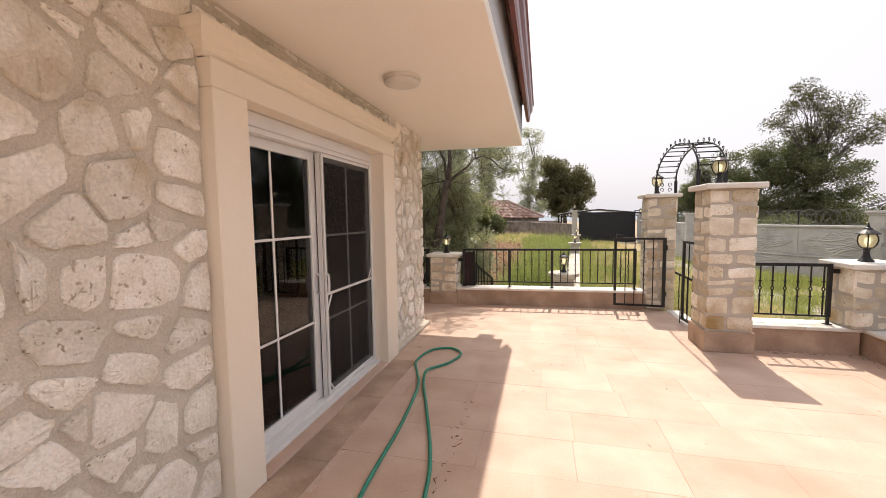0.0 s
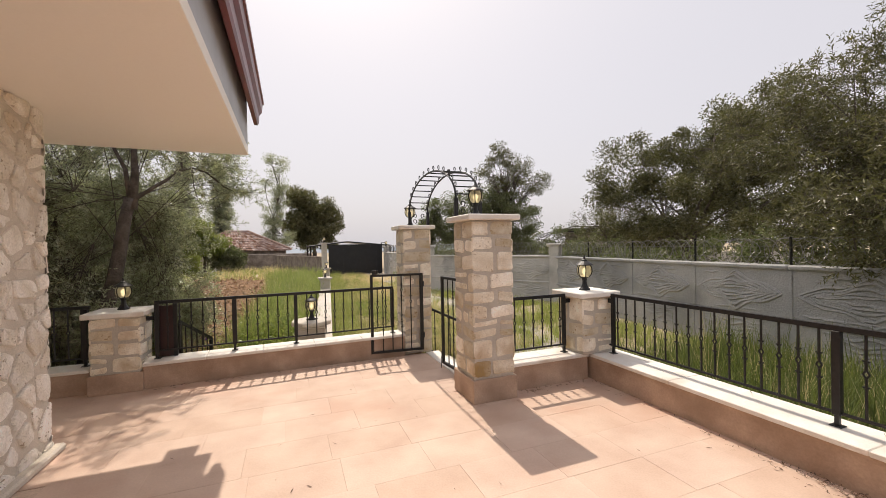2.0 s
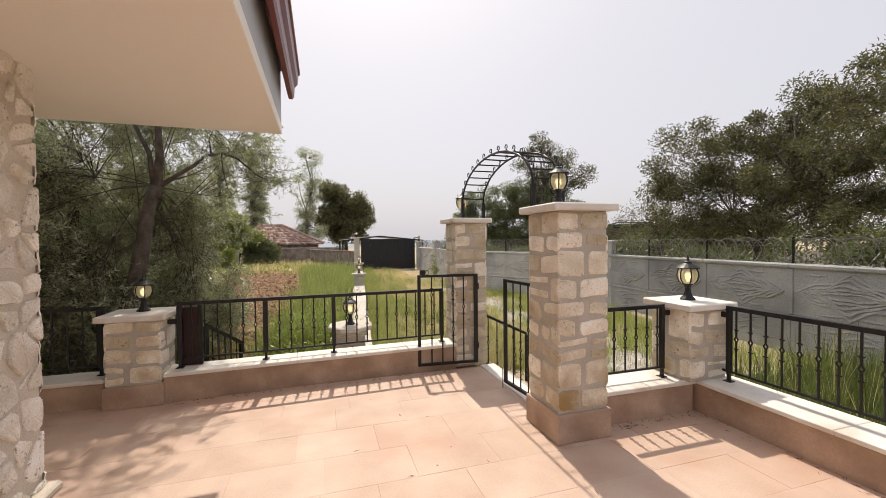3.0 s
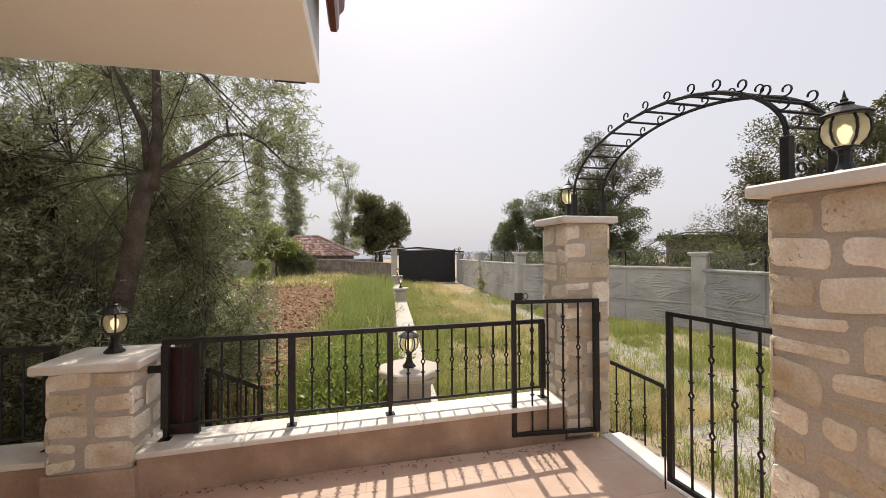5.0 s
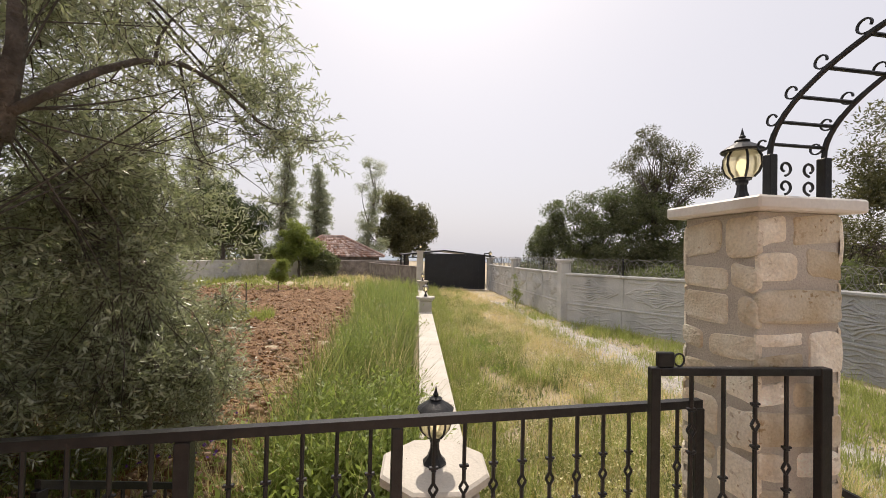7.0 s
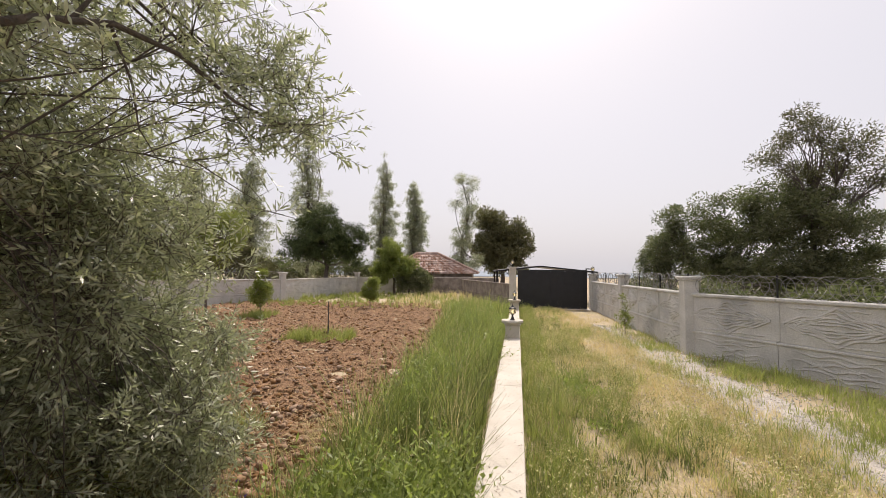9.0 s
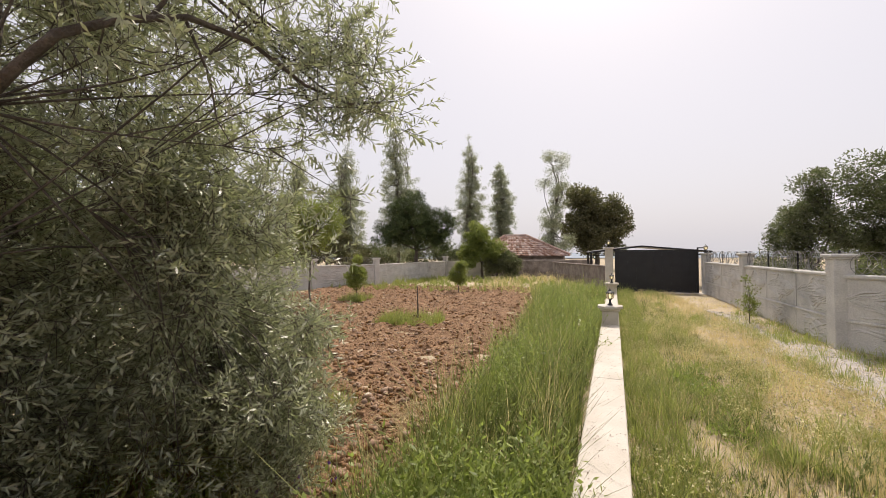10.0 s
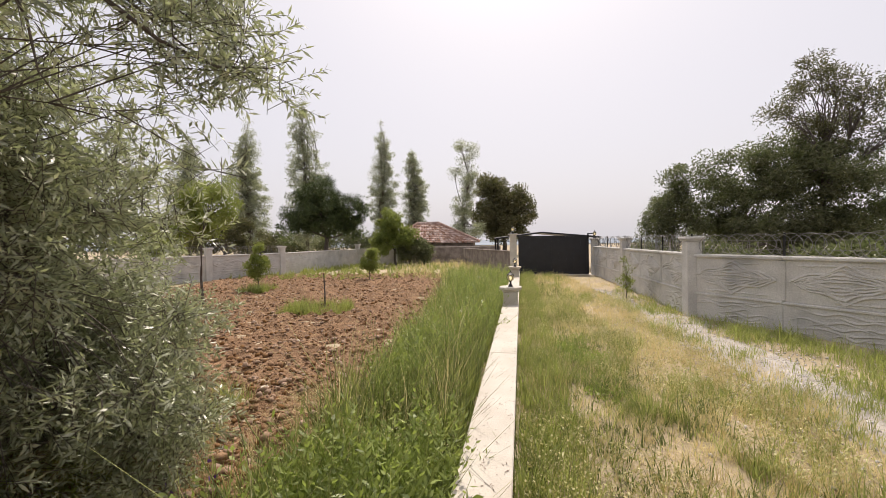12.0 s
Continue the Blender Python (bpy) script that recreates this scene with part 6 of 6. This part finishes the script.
field("plot_grass", 6000, 17.6, 19.0, lambda y: (-4.4, -2.7), 0.26, 0.011, GRASS_L, "patch of green grass round the stake", 1.0)
field("plot_grass", 2600, 21.6, 22.6, lambda y: (-8.1, -7.0), 0.28, 0.011, GRASS_L, "patch of green grass round a sapling", 1.0)
field("far_grass", 15000, 26.0, 38.0, lambda y: (-9.0, 1.6), 0.24, 0.02, GRASS_L, "rough green grass before the hut", 1.0)
field("far_grass", 3500, 26.0, 38.0, lambda y: (-4.0, 1.6), 0.45, 0.012, STRAW_L, "tall dry stalks before the hut", 1.0)
field("wall_grass", 5000, 26.5, 37.0, lambda y: (-12.0, -8.5), 0.3, 0.02, GRASS_L, "green grass under the far boundary wall", 1.0)


def weeds(name, n_plants, y0, y1, xf, h, label, power=1.4, leaf=(0.055, 0.018), per=60):
    """Leafy weeds: each plant a loose column of small leaves; one object of stuff."""
    x, y = strip(n_plants * 3, y0, y1, xf, power)
    best = np.argsort([-noise.noise((a * 1.1, b * 0.7, 7.3)) + 1.1 * rng.random() for a, b in zip(x, y)])[:n_plants]
    p = gpos(x[best], y[best])
    hh = h * rng.uniform(0.5, 1.2, n_plants)
    q = np.repeat(p, per, 0)
    s = rng.random(len(q)) ** 0.8
    q[:, 2] += s * np.repeat(hh, per)
    q[:, :2] += rng.normal(0, 0.055, (len(q), 2)) * (0.5 + s[:, None])
    tagged(new(name, quads_mesh(name, leaves_at(q, leaf[0], leaf[1], rng, 0.5), WEED_L)), label, "weeds", kind="stuff")


def stalks(name, n, y0, y1, xf, h, leaf, label, per=14, power=1.5, thresh=-0.1):
    """Upright leafy stalks in drifts; one object of leaves and one of stems, both stuff."""
    x, y = strip(n, y0, y1, xf, power)
    keep = np.array([noise.noise((a * 1.3, b * 0.9, 7.3)) for a, b in zip(x, y)]) + rng.normal(0, 0.12, n) > thresh
    p = gpos(x[keep], y[keep])
    lv, tv = sprigs_at(p, np.tile(np.array([0.0, 0.0, 3.4]), (len(p), 1)), leaf, rng, per, h, 0.0)
    tagged(new(name, quads_mesh(name, lv, WEED_L)), label, "weeds", kind="stuff")
    tagged(new("weed_stems", quads_mesh("weed_stems", tv, WEED_L)), "thin green stems of the weeds", "weeds", kind="stuff")


stalks("leafy_weeds", 6200, 9.5, 26.0, lambda y: (SOIL_EDGE(y) + 0.05, GW(y) - 0.26), 0.60, (0.085, 0.020), "lush leafy green weeds along the garden wall", 18, thresh=0.0)
stalks("leafy_weeds", 330, 9.1, 11.6, lambda y: (-2.6, 0.0), 0.36, (0.075, 0.019), "leafy weeds at the edge of the plot", 14, 1.0, 0.0)
stalks("leafy_weeds", 380, 8.6, 11.5, lambda y: (-0.45, GW(y) - 0.3), 0.55, (0.11, 0.030), "broad leafy weeds below the terrace", 14, 1.0, -0.3)
weeds("leafy_weeds", 60, 12.5, 15.5, lambda y: (2.2, 2.7), 0.14, "low leafy weed patch on the drive", 1.0, (0.05, 0.025), 40)


def flowers(name, n, y0, y1, xf, h, size, material, label, power=1.5, thresh=0.0):
    x, y = strip(n, y0, y1, xf, power)
    keep = np.array([noise.noise((a * 0.9, b * 0.9, 4.4)) > thresh for a, b in zip(x, y)])
    p = gpos(x[keep], y[keep])
    p[:, 2] += h * rng.uniform(0.6, 1.2, len(p))
    tagged(new(name, quads_mesh(name, leaves_at(p, size, size * 0.8, rng), material)), label, "flowers", kind="stuff")


flowers("wild_flowers", 36000, 8.8, 20.0, lambda y: (GW(y) + 0.25, GW(y) + 3.0), 0.17, 0.024, FLOWER_L, "small yellow flower heads in the drive grass", 1.4, -0.25)
lx, ly = strip(17000, 8.8, 27.0, lambda y: (GW(y) + 1.2, 4.9), 1.5)
lp = gpos(lx, ly)
lp[:, 2] += 0.022
lq = leaves_at(lp, 0.15, 0.007, rng, 0.0)
lq[:, :, 2] = lp[:, None, 2] + (lq[:, :, 2] - lp[:, None, 2]) * 0.15
tagged(new("flat_straw", quads_mesh("flat_straw", lq, STRAW_L)), "flattened dry straw on the wheel track of the drive", "straw", kind="stuff")
hx, hy = rng.uniform(-1.3, 0.2, 1500), rng.normal(12.7, 0.22, 1500)
hp = gpos(hx, hy + 0.35 * hx)
hp[:, 2] += rng.uniform(0.04, 0.16, 1500)
hv = leaves_at(hp, 0.34, 0.006, rng, 0.0)
hv[:, :, 2] = hp[:, None, 2] + (hv[:, :, 2] - hp[:, None, 2]) * 0.25
tagged(new("cut_straw", quads_mesh("cut_straw", hv, STRAW_L)), "heap of pale cut straw beside the soil", "straw", kind="stuff")
flowers("seed_heads", 9000, 9.4, 20.0, lambda y: (SOIL_EDGE(y), GW(y) - 0.25), 0.50, 0.014, FLOWER_L, "pale seed heads above the tall grass", 1.5, -0.2)
flowers("purple_flowers", 26, 9.7, 10.6, lambda y: (-1.5, -0.7), 0.42, 0.04, PURPLE_L, "purple thistle flowers among the weeds", 1.0, -1)

# ---- things on the terrace ----
hose_pts = []
ctrl = [(-0.72, 0.6), (-0.62, 1.8), (-0.76, 2.83), (-0.80, 3.6), (-0.88, 4.3), (-0.99, 4.62), (-1.10, 4.95), (-1.02, 5.33), (-0.80, 5.42), (-0.66, 5.25), (-0.72, 4.98), (-0.88, 4.70), (-0.86, 4.42), (-0.68, 3.9), (-0.48, 3.3), (-0.40, 2.9), (-0.30, 2.0), (-0.15, 0.4)]
for i in range(len(ctrl) - 1):
    p0, p1, p2, p3 = [Vector((*ctrl[min(max(k, 0), len(ctrl) - 1)], 0)) for k in (i - 1, i, i + 1, i + 2)]
    for j in range(8):
        s = j / 8
        q = 0.5 * ((2 * p1) + (p2 - p0) * s + (2 * p0 - 5 * p1 + 4 * p2 - p3) * s * s + (3 * p1 - p0 - 3 * p2 + p3) * s ** 3)
        over = 0.026 * math.exp(-(((i + s) - 11.3) / 0.5) ** 2)
        hose_pts.append((q.x, q.y, 0.0135 + over))
solid("garden_hose", MB().tube(hose_pts, 0.0135, 10), HOSE, "looped green rubber garden hose on the terrace floor", "hose", smooth=True)
board = thing("plank", pose(-1.14, 8.36, 0.0, 0, 0, 6), "red-brown wooden board behind the railing", "board")
part("board", B((-0.02, -0.02, -0.3), (0.085, 0.02, 0.66), 0.006), REDWOOD, board)
sheet_gate = thing("metal_panel", (-1.19, 8.13, PH), "dark red sheet metal panel behind the railing post", "panel")
part("sheet", B((0.0, -0.008, 0.002), (0.19, 0.008, 0.63), 0.003), MAROON, sheet_gate)
part("stile", B((0.191, -0.022, 0.002), (0.235, 0.022, 0.655), 0.004), IRON, sheet_gate)
rngl = np.random.default_rng(9)
pl = np.stack([3.66 - np.abs(rngl.normal(0, 0.05, 170)), rngl.uniform(-1.0, 6.0, 170), np.full(170, 0.004)], 1)
drift = np.stack([3.665 - np.abs(rngl.normal(0, 0.08, 1100)), rngl.normal(3.0, 0.5, 1100), np.full(1100, 0.004) + rngl.uniform(0, 0.02, 1100)], 1)
pl2 = np.stack([rngl.uniform(2.6, 3.6, 60), 6.07 - np.abs(rngl.normal(0, 0.05, 60)), np.full(60, 0.004)], 1)
pl3 = np.stack([rngl.uniform(-1.2, 1.9, 160), 7.94 - np.abs(rngl.normal(0, 0.05, 160)), np.full(160, 0.004)], 1)
pl4 = np.stack([rngl.uniform(-1.0, 3.5, 70), rngl.uniform(1.5, 7.8, 70), np.full(70, 0.004)], 1)
pl5 = np.stack([-0.36 + rngl.normal(0, 0.025, 60), rngl.uniform(2.0, 4.2, 60), np.full(60, 0.004)], 1)
pl = np.concatenate([pl, drift, pl2, pl3, pl4, pl5])
v = leaves_at(pl, 0.055, 0.010, rngl, 0.0)
v[:, :, 2] = pl[:, None, 2] + np.abs(v[:, :, 2] - pl[:, None, 2]) * 0.25
wy = 8.95 + 10.0 * rngl.random(420) ** 1.5
wp = np.stack([0.78 + 0.0885 * (wy - 8.7) + rngl.uniform(-0.17, 0.17, 420), wy, np.full(420, 0.104)], 1)
wv = leaves_at(wp, 0.045, 0.009, rngl, 0.0)
wv[:, :, 2] = 0.104 + np.abs(wv[:, :, 2] - 0.104) * 0.12
tagged(new("fallen_leaves", quads_mesh("wall_leaves", wv, DEAD)), "slim dry leaves lying on the garden wall", "leaves", kind="stuff")
tagged(new("fallen_leaves", quads_mesh("fallen_leaves", v, DEAD)), "dry fallen leaves along the terrace edge", "leaves", kind="stuff")


# ---- pieces: terrace tiles and wall stones ----
def round_off(poly, r2):
    """The outline with its corners cut off unevenly, as on a worn stone."""
    out = []
    for i in range(len(poly)):
        a, b = poly[i], poly[(i + 1) % len(poly)]
        for f in (r2.uniform(0.18, 0.34), r2.uniform(0.66, 0.82)):
            out.append((a[0] + (b[0] - a[0]) * f + r2.uniform(-0.004, 0.004), a[1] + (b[1] - a[1]) * f + r2.uniform(-0.004, 0.004)))
    return out


def rough_edge(poly, r2):
    """The outline with a broken, uneven edge between its corners."""
    out = []
    for i in range(len(poly)):
        a, b = poly[i], poly[(i + 1) % len(poly)]
        out.append(a)
        if math.hypot(b[0] - a[0], b[1] - a[1]) > 0.03 and len(poly) < 26:
            out.append(((a[0] + b[0]) / 2 + r2.uniform(-0.009, 0.009), (a[1] + b[1]) / 2 + r2.uniform(-0.009, 0.009)))
    return out


def face_with_stones(parent, regions, o, u, w, seed):
    rng2 = random.Random(seed)
    for k, (u0, u1, v0, v1, cell, st) in enumerate(regions):
        if st > 1.3:
            polys = coursed(u0, u1, v0, v1, seed + k, (cell * 0.55, cell * 1.05), (cell * 0.55, cell * 1.6), 0.022)
        else:
            polys = [rough_edge(round_off(q, rng2), rng2) for q in rubble(u0, u1, v0, v1, cell, seed + k, 0.016, st)]
        for poly in polys:
            part("stone", MB().stone(poly, rng2.uniform(0.014, 0.034), o, u, (0, 0, 1), w, rng2, 0.014), STONE, parent)


face_with_stones(house_wall, [(-0.5, DY0 - 0.27, 0.0, SZ, 0.185, 1.25), (DY1 + JR + 0.02, CY + 0.012, 0.0, SZ, 0.165, 1.2), (DY0 - 0.27, DY1 + JR + 0.02, 2.6, SZ - 0.005, 0.15, 1.6), (-3.0, -0.5, 0.0, SZ, 0.26, 1.25)], (WX - 0.004, 0, 0), (0, 1, 0), (1, 0, 0), 100)
face_with_stones(side_wall, [(-WX - 0.012, 4.2, 0.0, SZ, 0.17, 1.2)], (0, CY - 0.004, 0), (-1, 0, 0), (0, 1, 0), 200)

TL, TW = 0.63, 0.44
spare = MB()
rt2 = random.Random(4)
j = 0
y = T_Y0
while y < T_Y1 - 0.02:
    y1 = min(y + TW, T_Y1)
    x = T_X0 + rt2.uniform(-0.6, 0)
    while x < T_X1:
        xa, xb = max(x, T_X0), min(x + TL, T_X1)
        if xb - xa > 0.03:
            if y1 > 6.36 and xb > NX - 0.16:
                xb = NX - 0.16
                if xb - xa < 0.03:
                    break
            indoors = xa < WX - 0.2 and y < CY - 0.2
            lo, hi = (xa + 0.0005, y + 0.0005, -0.0055), (xb - 0.0005, y1 - 0.0005, rt2.uniform(-0.0008, 0.0008))
            if not indoors:
                if y > 1.9 and xa > -2.2:
                    part("tile", B(lo, hi, 0.0006), TILE, floor)
                else:
                    spare.box(lo, hi, 0.002)
        x += TL
    y += TW
tagged(part("tiles", spare, TILE, floor), kind="stuff")
